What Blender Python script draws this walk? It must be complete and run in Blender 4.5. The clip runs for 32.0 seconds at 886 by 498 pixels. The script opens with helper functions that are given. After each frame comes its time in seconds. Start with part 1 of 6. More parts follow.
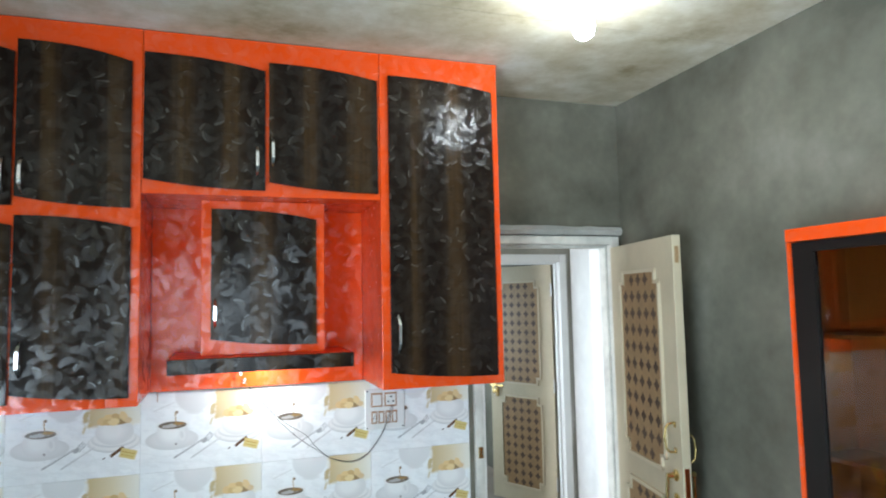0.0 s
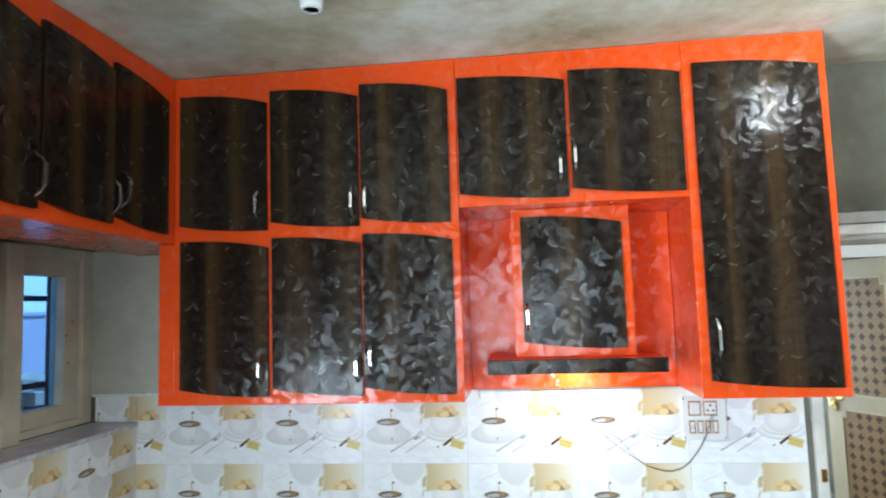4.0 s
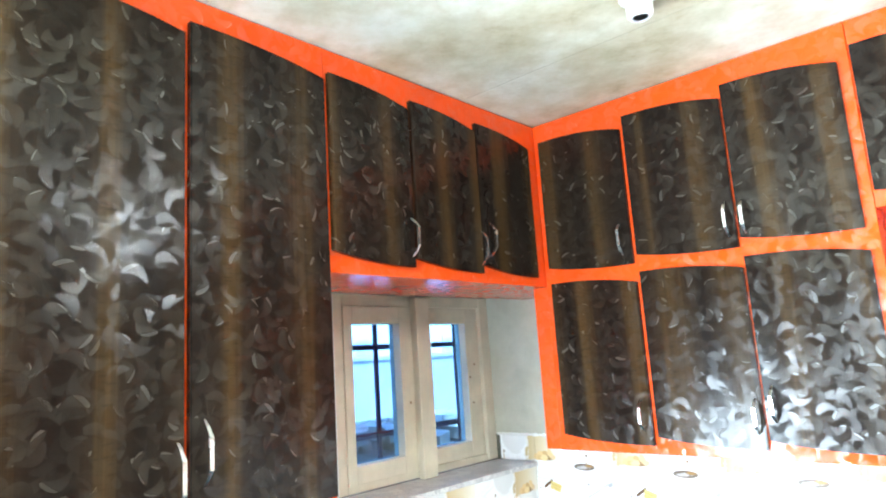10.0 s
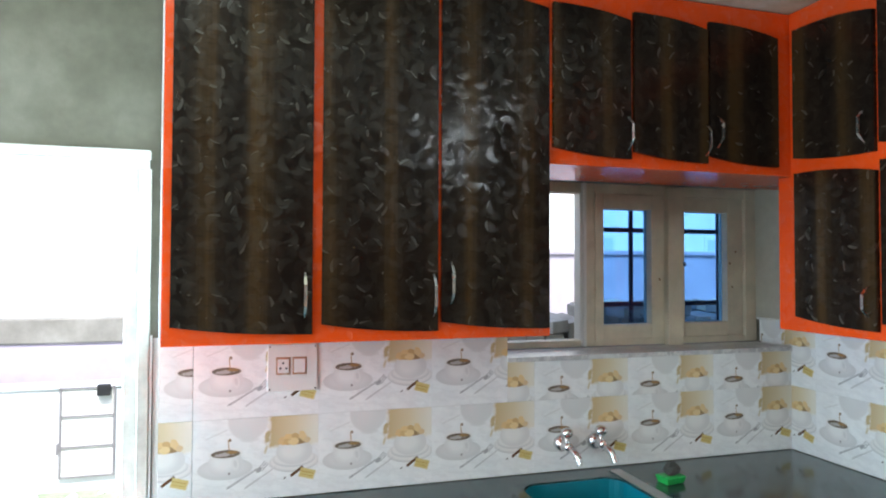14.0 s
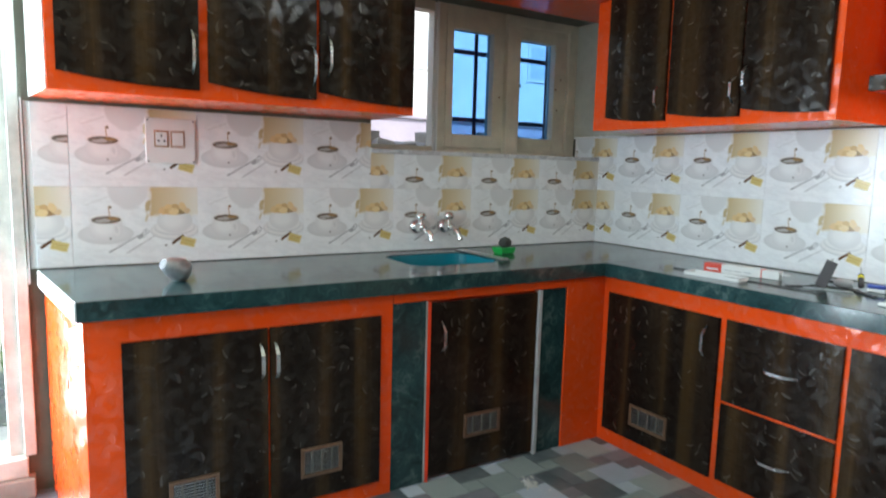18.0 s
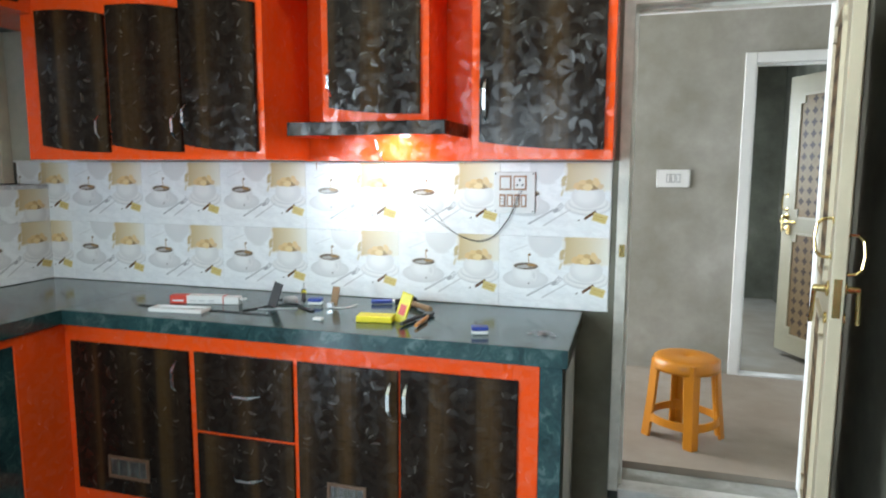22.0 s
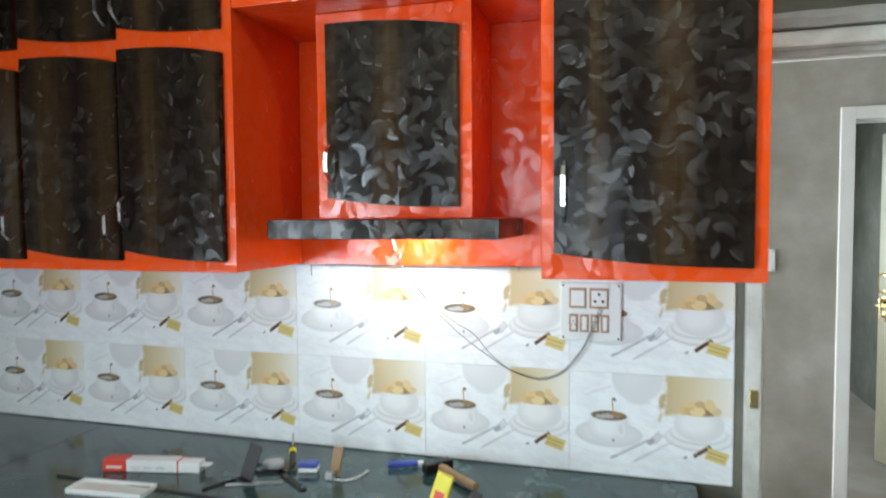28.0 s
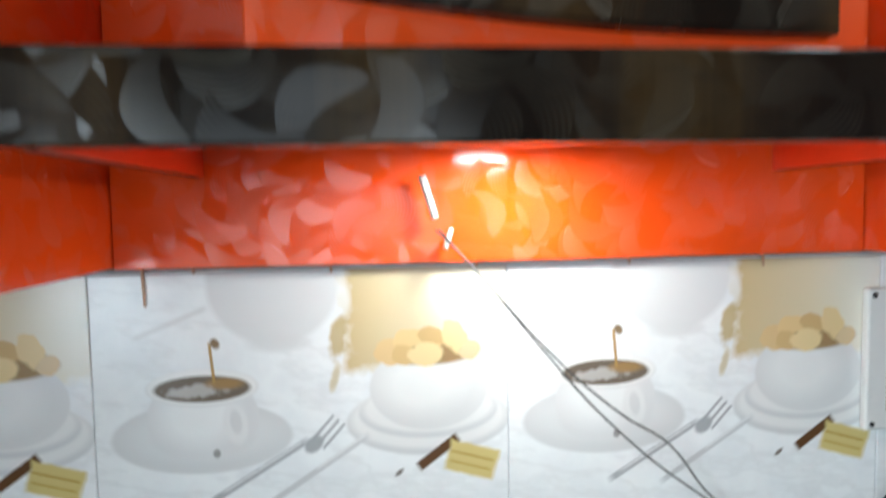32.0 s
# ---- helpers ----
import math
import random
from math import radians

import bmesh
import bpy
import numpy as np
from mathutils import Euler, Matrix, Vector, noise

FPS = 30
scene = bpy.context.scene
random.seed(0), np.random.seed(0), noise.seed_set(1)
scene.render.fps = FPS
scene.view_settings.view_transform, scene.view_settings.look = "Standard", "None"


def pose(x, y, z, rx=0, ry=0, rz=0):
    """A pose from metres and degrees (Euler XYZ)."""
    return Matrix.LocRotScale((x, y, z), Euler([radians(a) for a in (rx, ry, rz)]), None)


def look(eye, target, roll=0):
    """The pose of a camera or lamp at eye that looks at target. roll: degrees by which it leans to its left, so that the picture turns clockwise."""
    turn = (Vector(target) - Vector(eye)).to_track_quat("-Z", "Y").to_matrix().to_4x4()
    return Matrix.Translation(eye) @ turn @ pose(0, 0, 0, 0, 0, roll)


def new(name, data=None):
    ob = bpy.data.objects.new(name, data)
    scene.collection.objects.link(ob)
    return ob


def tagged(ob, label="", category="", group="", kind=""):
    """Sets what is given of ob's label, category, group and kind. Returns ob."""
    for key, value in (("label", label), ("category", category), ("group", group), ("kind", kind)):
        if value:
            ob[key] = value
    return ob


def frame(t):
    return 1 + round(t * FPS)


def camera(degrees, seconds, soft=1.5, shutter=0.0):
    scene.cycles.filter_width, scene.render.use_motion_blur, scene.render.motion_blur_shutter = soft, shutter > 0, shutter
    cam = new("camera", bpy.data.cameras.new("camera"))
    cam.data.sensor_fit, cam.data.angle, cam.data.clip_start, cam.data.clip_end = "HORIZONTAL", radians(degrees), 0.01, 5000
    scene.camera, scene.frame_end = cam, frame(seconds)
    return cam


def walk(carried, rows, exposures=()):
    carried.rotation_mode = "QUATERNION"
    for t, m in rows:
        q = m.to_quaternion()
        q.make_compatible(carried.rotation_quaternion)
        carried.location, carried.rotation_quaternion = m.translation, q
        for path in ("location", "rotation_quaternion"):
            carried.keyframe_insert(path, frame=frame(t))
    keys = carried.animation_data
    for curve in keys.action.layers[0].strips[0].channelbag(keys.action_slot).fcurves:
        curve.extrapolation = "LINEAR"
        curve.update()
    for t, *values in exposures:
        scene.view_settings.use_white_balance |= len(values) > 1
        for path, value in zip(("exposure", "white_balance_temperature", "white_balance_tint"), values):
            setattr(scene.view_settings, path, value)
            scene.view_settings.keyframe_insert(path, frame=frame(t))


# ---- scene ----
PATH = [
    (0, (1.801, -2.779, 1.797), (2.435, -0.889, 1.954), -1.2),
    (0.5, (1.789, -2.773, 1.81), (2.332, -0.854, 1.958), -1.2),
    (1, (1.8, -2.769, 1.807), (2.215, -0.819, 1.968), -1.2),
    (1.5, (1.801, -2.768, 1.809), (2.138, -0.803, 1.973), -0.9),
    (2, (1.786, -2.753, 1.786), (2.01, -0.773, 1.949), -1.0),
    (2.5, (1.782, -2.754, 1.8), (1.884, -0.762, 1.955), -1.4),
    (4.5, (1.74, -2.781, 1.813), (1.394, -0.821, 2.008), -2.1),
    (5, (1.747, -2.785, 1.815), (1.287, -0.85, 2.026), -2.6),
    (5.5, (1.741, -2.789, 1.815), (1.149, -0.891, 2.031), -2.8),
    (6, (1.729, -2.798, 1.811), (1.025, -0.939, 2.03), -3.0),
    (6.5, (1.708, -2.804, 1.814), (0.875, -0.999, 2.032), -3.1),
    (7, (1.69, -2.813, 1.816), (0.742, -1.071, 2.067), -3.0),
    (7.5, (1.687, -2.83, 1.828), (0.608, -1.173, 2.125), -4.0),
    (8, (1.687, -2.837, 1.842), (0.54, -1.233, 2.175), -5.1),
    (8.5, (1.723, -2.839, 1.827), (0.508, -1.277, 2.113), -4.9),
    (9, (1.761, -2.793, 1.822), (0.547, -1.235, 2.137), -4.8),
    (9.5, (1.783, -2.673, 1.815), (0.525, -1.144, 2.095), -3.0),
    (10, (1.816, -2.564, 1.837), (0.497, -1.099, 2.17), -3.7),
    (10.5, (1.86, -2.461, 1.811), (0.415, -1.113, 2.12), -5.0),
    (11, (1.974, -2.38, 1.809), (0.334, -1.274, 2.108), -2.7),
    (11.5, (2.09, -2.368, 1.816), (0.336, -1.448, 2.091), -3.6),
    (12, (2.206, -2.415, 1.792), (0.402, -1.579, 2.01), -2.3),
    (12.5, (2.295, -2.484, 1.8), (0.406, -1.87, 2.034), -2.3),
    (13, (2.358, -2.458, 1.827), (0.461, -1.845, 1.988), -0.7),
    (13.5, (2.44, -2.45, 1.766), (0.542, -1.833, 1.905), 0.7),
    (14, (2.516, -2.485, 1.721), (0.598, -1.919, 1.774), 0.2),
    (14.5, (2.524, -2.522, 1.686), (0.662, -1.793, 1.705), 0.2),
    (15, (2.54, -2.569, 1.603), (0.79, -1.602, 1.634), -0.4),
    (15.5, (2.57, -2.648, 1.533), (0.83, -1.666, 1.45), 2.2),
    (17.5, (2.726, -2.699, 1.318), (0.965, -1.784, 1.068), 3.0),
    (18, (2.776, -2.769, 1.26), (1.088, -1.725, 1.012), 1.5),
    (18.5, (2.77, -2.854, 1.18), (1.15, -1.736, 0.827), 3.5),
    (19, (2.796, -2.83, 1.19), (1.301, -1.564, 0.787), 3.0),
    (19.5, (2.818, -2.815, 1.156), (1.564, -1.309, 0.758), 2.9),
    (20, (2.844, -2.771, 1.172), (1.908, -1.044, 0.797), 2.6),
    (20.5, (2.881, -2.727, 1.19), (2.115, -0.919, 0.811), 1.3),
    (21, (2.917, -2.677, 1.271), (2.162, -0.854, 0.945), 1.7),
    (21.5, (2.917, -2.675, 1.34), (2.321, -0.781, 1.103), 0.7),
    (22, (2.923, -2.663, 1.434), (2.365, -0.758, 1.186), 0.2),
    (22.5, (2.95, -2.632, 1.543), (2.456, -0.694, 1.511), -0.5),
    (23, (2.95, -2.628, 1.609), (2.379, -0.711, 1.639), 0.1),
    (23.5, (2.938, -2.58, 1.651), (2.435, -0.645, 1.655), 0.7),
    (24, (2.951, -2.572, 1.677), (2.424, -0.643, 1.722), -1.2),
    (24.5, (2.958, -2.55, 1.684), (2.287, -0.667, 1.755), 0.0),
    (25, (2.972, -2.536, 1.696), (2.252, -0.673, 1.792), -0.6),
    (25.5, (2.966, -2.514, 1.671), (2.227, -0.656, 1.674), -0.7),
    (27.5, (2.68, -2.114, 1.552), (2.117, -0.201, 1.397), 1.2),
    (28, (2.57, -1.925, 1.62), (2.005, -0.009, 1.515), -0.5),
    (29, (2.29, -1.541, 1.661), (1.899, 0.42, 1.613), 1.0),
    (29.5, (2.164, -1.402, 1.674), (1.811, 0.565, 1.609), 0.6),
    (30, (2.066, -1.189, 1.72), (1.612, 0.759, 1.726), 0.9),
    (30.5, (1.987, -1.044, 1.714), (1.656, 0.928, 1.656), 1.6),
    (31, (1.885, -0.914, 1.703), (1.892, 1.086, 1.735), 0.1),
    (31.5, (1.818, -0.8, 1.627), (1.983, 1.193, 1.606), -1.2),
    (32, (1.803, -0.712, 1.524), (1.987, 1.280, 1.393), -1.0),
]
cam = camera(68.8, 32.0, soft=1.9, shutter=0.5)
walk(cam, [(t, look(eye, target, roll)) for t, eye, target, roll in PATH],
     exposures=[(t, stops, 6150 if t < 18 else 6350, 9) for t, stops in ((0, 1.0), (2.5, 1.22), (5, 1.72), (7, 2.3), (8, 2.75), (9, 3.05), (11, 3.5), (12, 3.3), (13, 2.2), (14, 1.6), (15, 1.42), (18, 1.36), (19, 1.7), (22, 1.32), (23, 1.25), (25, 1.3), (28, 1.15), (29, 0.85), (30, 0.9), (31, 1.3), (32, 0.62))])

# ---- world and light ----
world = bpy.data.worlds.new("world")
scene.world = world
world.use_nodes = True
wn = world.node_tree.nodes
sky = wn.new("ShaderNodeTexSky")
sky.sky_type = "NISHITA"
sky.sun_disc = False
sky.sun_elevation, sky.sun_rotation = radians(58), radians(100)
sky.dust_density = 2.5
world.node_tree.links.new(sky.outputs[0], wn["Background"].inputs[0])
wn["Background"].inputs[1].default_value = 0.14

sun = new("sun", bpy.data.lights.new("sun", "SUN"))
sun.data.energy, sun.data.angle, sun.data.color = 2.4, radians(2), (1.0, 0.96, 0.90)
sun.matrix_world = look((0, 0, 0), (-0.98, 0.17, -1.6))


def area_lamp(name, eye, target, w, h, watts, color):
    ob = new(name, bpy.data.lights.new(name, "AREA"))
    ob.data.shape, ob.data.size, ob.data.size_y = "RECTANGLE", w, h
    ob.data.energy, ob.data.color = watts, color
    ob.matrix_world = look(eye, target)
    return ob


def point_lamp(name, at, watts, color, radius):
    ob = new(name, bpy.data.lights.new(name, "POINT"))
    ob.location, ob.data.energy, ob.data.color, ob.data.shadow_soft_size = at, watts, color, radius
    return ob


DAY = (0.755, 0.905, 1.0)
area_lamp("door_daylight", (-0.20, -3.64, 1.10), (2.6, -2.6, 1.9), 1.44, 1.86, 108, DAY)
# added fill from behind the walk, for the cabinet fronts on the north wall
area_lamp("back_window_daylight", (1.70, -4.68, 1.58), (1.7, 0.0, 1.58), 1.5, 1.05, 20, DAY)
# added fill that brightens the passage from its unseen west end
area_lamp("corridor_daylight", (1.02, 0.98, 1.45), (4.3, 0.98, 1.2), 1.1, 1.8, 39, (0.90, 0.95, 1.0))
# added fill for the far room's floor and door leaf, source unseen
area_lamp("far_room_daylight", (2.86, 3.1, 1.5), (4.3, 2.8, 0.4), 1.1, 1.3, 17, DAY)
point_lamp("bulb_light", (2.885, -1.025, 2.600), 2.3, (0.86, 0.97, 1.0), 0.035)
LAMP_X, LAMP_Y = 1.935, -0.115
hood_light = area_lamp("hood_light", (LAMP_X, LAMP_Y, 1.582), (LAMP_X, LAMP_Y, 1.0), 0.06, 0.06, 1.0, (0.97, 1.0, 0.97))
hood_light.data.shape = "DISK"


# ---- node helpers ----
class Nodes:
    """Short forms for building a node tree."""

    def __init__(self, name):
        self.mat = bpy.data.materials.new(name)
        self.mat.use_nodes = True
        self.tree = self.mat.node_tree
        self.bsdf = self.tree.nodes["Principled BSDF"]
        self.out = self.tree.nodes["Material Output"]

    def put(self, socket, value):
        if hasattr(value, "is_output"):
            self.tree.links.new(value, socket)
        elif isinstance(value, (tuple, list)) and len(value) == 3 and socket.type == "RGBA":
            socket.default_value = (*value, 1)
        else:
            socket.default_value = value

    def node(self, kind, *args, **props):
        n = self.tree.nodes.new("ShaderNode" + kind)
        for k, v in props.items():
            setattr(n, k, v)
        for i, a in enumerate(args):
            if a is not None:
                self.put(n.inputs[i], a)
        return n

    def math(self, op, a, b=0.0, c=0.0, clamp=False):
        return self.node("Math", a, b, c, operation=op, use_clamp=clamp).outputs[0]

    def mix(self, fac, a, b, how="MIX"):
        n = self.node("MixRGB", fac, a, b)
        n.blend_type = how
        return n.outputs[0]

    def ramp(self, fac, *stops):
        n = self.node("ValToRGB", fac)
        el = n.color_ramp.elements
        while len(el) < len(stops):
            el.new(0.5)
        for e, (p, c) in zip(el, stops):
            e.position, e.color = p, (*c, 1) if isinstance(c, tuple) else (c, c, c, 1)
        return n.outputs[0]

    def xyz(self):
        g = self.node("NewGeometry")
        s = self.node("SeparateXYZ", g.outputs["Position"])
        return s.outputs[0], s.outputs[1], s.outputs[2]

    def vec(self, x, y, z=0.0):
        return self.node("CombineXYZ", x, y, z).outputs[0]

    def noise(self, vector, scale, detail=3.0, rough=0.5):
        n = self.node("TexNoise")
        self.put(n.inputs["Vector"], vector)
        n.inputs["Scale"].default_value, n.inputs["Detail"].default_value = scale, detail
        n.inputs["Roughness"].default_value = rough
        return n.outputs["Fac"]

    def position(self):
        return self.node("NewGeometry").outputs["Position"]

    def random(self):
        return self.node("ObjectInfo").outputs["Random"]

    def bump(self, height, strength, distance=0.01):
        n = self.node("Bump")
        n.inputs["Strength"].default_value, n.inputs["Distance"].default_value = strength, distance
        self.put(n.inputs["Height"], height)
        self.put(self.bsdf.inputs["Normal"], n.outputs[0])

    def set(self, color=None, rough=None, metal=None, coat=None, emit=None, power=None, trans=None, spec=None):
        b = self.bsdf.inputs
        for key, v in (("Base Color", color), ("Roughness", rough), ("Metallic", metal), ("Coat Weight", coat),
                       ("Emission Color", emit), ("Emission Strength", power), ("Transmission Weight", trans), ("Specular IOR Level", spec)):
            if v is not None:
                self.put(b[key], v)
        return self.mat


def leaf_layer(n, u, v, scale, seed):
    """Curled leaves, one to a cell: where a leaf lies, and its tone and tilt packed as a vector."""
    p = n.vec(n.math("MULTIPLY_ADD", u, scale, seed), n.math("MULTIPLY_ADD", v, scale, seed * 1.7))
    vor = n.node("TexVoronoi", p, voronoi_dimensions="2D")
    vor.inputs["Scale"].default_value, vor.inputs["Randomness"].default_value = 1.0, 0.60
    d = n.node("VectorMath", p, vor.outputs["Position"], operation="SUBTRACT").outputs[0]
    col = n.node("SeparateColor", vor.outputs["Color"])
    turn = n.node("VectorRotate", d, rotation_type="Z_AXIS")
    n.put(turn.inputs["Angle"], n.math("MULTIPLY_ADD", col.outputs[0], 6.28, -3.67))
    s = n.node("SeparateXYZ", turn.outputs[0])
    hand = n.math("MULTIPLY_ADD", n.math("GREATER_THAN", n.math("FRACT", n.math("MULTIPLY", col.outputs[0], 9.7)), 0.5), 2.0, -1.0)
    x, y = s.outputs[0], n.math("MULTIPLY", s.outputs[1], hand)
    bend = n.math("MULTIPLY_ADD", n.math("MULTIPLY", x, x), -1.25, n.math("ADD", y, 0.13))
    wide = n.math("MULTIPLY_ADD", x, 0.19, 0.180)
    across = n.math("DIVIDE", bend, wide)
    e1 = n.math("SQRT", n.math("ADD", n.math("POWER", n.math("DIVIDE", x, 0.50), 2.0), n.math("POWER", across, 2.0)))
    m = n.math("MULTIPLY", n.math("SUBTRACT", 1.0, e1), 26.0, clamp=True)
    rim = n.math("MULTIPLY", n.math("SUBTRACT", e1, 0.90), 14.0, clamp=True)
    tone = n.math("MULTIPLY_ADD", col.outputs[1], 0.75, 0.25)
    tone = n.math("MULTIPLY", tone, n.math("MULTIPLY_ADD", across, -0.14, 0.84))
    tone = n.math("MULTIPLY", tone, n.math("MULTIPLY_ADD", x, 0.75, 0.75))
    lines = n.math("MULTIPLY_ADD", n.math("SINE", n.math("MULTIPLY", across, 22.0)), 0.35, 0.62)
    few = n.math("GREATER_THAN", col.outputs[2], 0.66)
    tone = n.math("MULTIPLY", tone, n.math("ADD", n.math("MULTIPLY", few, n.math("SUBTRACT", lines, 1.0)), 1.0))
    tone = n.math("MULTIPLY", tone, n.math("MULTIPLY_ADD", rim, -0.70, 1.0))
    side = n.math("MULTIPLY", n.math("SUBTRACT", col.outputs[2], 0.5), 0.11)
    rise = n.math("MULTIPLY", n.math("SUBTRACT", n.math("FRACT", n.math("MULTIPLY", col.outputs[1], 7.3)), 0.5), 0.11)
    return m, n.vec(tone, side, rise)


def laminate(name, dark):
    """Glossy board with satin leaves pressed into it, each leaning its own way."""
    n = Nodes(name)
    x, y, z = n.xyz()
    r = n.math("MULTIPLY", n.random(), 7.0)
    geo = n.node("NewGeometry")
    level = n.math("GREATER_THAN", n.math("ABSOLUTE", n.node("SeparateXYZ", geo.outputs["True Normal"]).outputs[2]), 0.5)
    u = n.math("ADD", n.math("ADD", x, n.math("MULTIPLY", y, n.math("SUBTRACT", 1.0, level))), r)
    z = n.math("ADD", z, n.math("MULTIPLY", y, level))
    pack = None
    for scale, seed in ((15.4, 3.0), (16.6, 11.0), (14.6, 23.0), (16.0, 37.0), (15.0, 51.0)):
        m, v = leaf_layer(n, u, z, scale, seed)
        pack = n.mix(m, (0.0, 0.0, 0.0) if pack is None else pack, v)
    s = n.node("SeparateXYZ", pack)
    leaf = n.math("POWER", n.math("MAXIMUM", s.outputs[0], 0.0), 1.15)
    lean = n.vec(s.outputs[1], s.outputs[1], s.outputs[2])
    normal = n.node("VectorMath", n.node("VectorMath", geo.outputs["Normal"], lean, operation="ADD").outputs[0], operation="NORMALIZE").outputs[0]
    n.put(n.bsdf.inputs["Normal"], normal)
    if dark:
        sway = n.noise(n.vec(n.math("MULTIPLY", u, 4.0), n.math("MULTIPLY", z, 0.2), r), 1.0, 2.0)
        streak = n.math("MULTIPLY_ADD", n.math("SINE", n.math("MULTIPLY_ADD", u, 34.0, n.math("MULTIPLY", sway, 9.0))), n.math("MULTIPLY_ADD", sway, 0.33, 0.0), 0.47)
        grain = n.noise(n.vec(n.math("MULTIPLY", u, 240.0), n.math("MULTIPLY", z, 9.0), r), 1.0, 2.0)
        tick = n.noise(n.vec(n.math("MULTIPLY", u, 30.0), n.math("MULTIPLY", z, 150.0), r), 1.0, 2.0)
        band = n.noise(n.vec(n.math("MULTIPLY", u, 55.0), n.math("MULTIPLY", z, 1.2), r), 1.0, 3.0, 0.6)
        streak = n.math("MULTIPLY_ADD", n.math("SUBTRACT", band, 0.5), 0.22, streak)
        base = n.ramp(streak, (0.34, (0.0108, 0.0066, 0.0050)), (0.52, (0.0205, 0.0120, 0.0075)), (0.66, (0.054, 0.0295, 0.0115)), (0.80, (0.080, 0.0445, 0.0160)))
        base = n.mix(n.math("MULTIPLY", grain, 0.35), base, (0.007, 0.005, 0.0045))
        base = n.mix(n.math("MULTIPLY", n.ramp(tick, (0.55, 0.0), (0.7, 1.0)), 0.30), base, (0.006, 0.0045, 0.004))
        base = n.mix(n.math("MULTIPLY", leaf, 0.31), base, (0.060, 0.047, 0.034))
        return n.set(base, n.math("MULTIPLY_ADD", leaf, 0.16, 0.16), spec=n.math("MULTIPLY_ADD", leaf, 0.50, 0.10))
    wash = n.noise(n.position(), 5.0, 2.0)
    base = n.mix(wash, (0.74, 0.062, 0.005), (0.80, 0.082, 0.008))
    base = n.mix(n.math("MULTIPLY", leaf, 0.24), base, (0.86, 0.24, 0.14))
    return n.set(base, n.math("MULTIPLY_ADD", leaf, 0.18, 0.12), spec=n.math("MULTIPLY_ADD", leaf, 0.75, 0.14))


def plain(name, color, rough=0.5, metal=0.0, vary=0.12, scale=9.0, bump=0.0, fine=140.0, **more):
    n = Nodes(name)
    f = n.noise(n.position(), scale, 4.0, 0.6)
    g = n.noise(n.position(), fine, 2.0)
    lo = tuple(c * (1 - vary) for c in color)
    hi = tuple(min(1.0, c * (1 + vary)) for c in color)
    c = n.mix(n.math("MULTIPLY", g, 0.3), n.ramp(f, (0.3, lo), (0.7, hi)), tuple(0.8 * c for c in color))
    if bump:
        n.bump(n.math("ADD", f, n.math("MULTIPLY", g, 0.3)), bump, 0.004)
    return n.set(c, n.math("MULTIPLY_ADD", f, 0.12, rough - 0.06), metal, **more)


def plaster(name, a, b, c, rough=0.85, scale=1.6):
    n = Nodes(name)
    p = n.position()
    big = n.noise(p, scale, 5.0, 0.62)
    mid = n.noise(p, scale * 6, 4.0, 0.6)
    fine = n.noise(p, 160.0, 2.0)
    col = n.ramp(big, (0.32, a), (0.52, b), (0.70, c))
    col = n.mix(n.math("MULTIPLY", n.ramp(mid, (0.35, 0.0), (0.75, 1.0)), 0.35), col, tuple(v * 0.72 for v in b))
    n.bump(n.math("ADD", mid, n.math("MULTIPLY", fine, 0.25)), 0.35, 0.006)
    return n.set(col, rough)


def ceiling_mat():
    """Raw slab: pale lime patches, brown damp stains and board joints."""
    n = Nodes("raw_concrete")
    p = n.position()
    x, y, z = n.xyz()
    big, mid, fine = n.noise(p, 1.5, 6.0, 0.66), n.noise(p, 7.0, 5.0, 0.65), n.noise(p, 130.0, 2.0)
    col = n.ramp(big, (0.34, (0.34, 0.275, 0.155)), (0.43, (0.55, 0.49, 0.345)), (0.52, (0.68, 0.64, 0.51)), (0.60, (0.77, 0.75, 0.66)), (0.70, (0.63, 0.59, 0.475)))
    col = n.mix(n.math("MULTIPLY", n.ramp(mid, (0.42, 0.0), (0.68, 1.0)), 0.5), col, (0.46, 0.39, 0.24))
    joint = n.math("ABSOLUTE", n.math("SUBTRACT", n.math("FRACT", n.math("ADD", n.math("MULTIPLY_ADD", mid, 0.012, y), 0.31)), 0.5))
    line = n.math("MULTIPLY", n.math("SUBTRACT", 0.005, joint), 300.0, clamp=True)
    col = n.mix(n.math("MULTIPLY", line, 0.16), col, (0.30, 0.26, 0.18))
    n.bump(n.math("SUBTRACT", n.math("ADD", mid, n.math("MULTIPLY", fine, 0.25)), line), 0.35, 0.006)
    return n.set(col, 0.85)


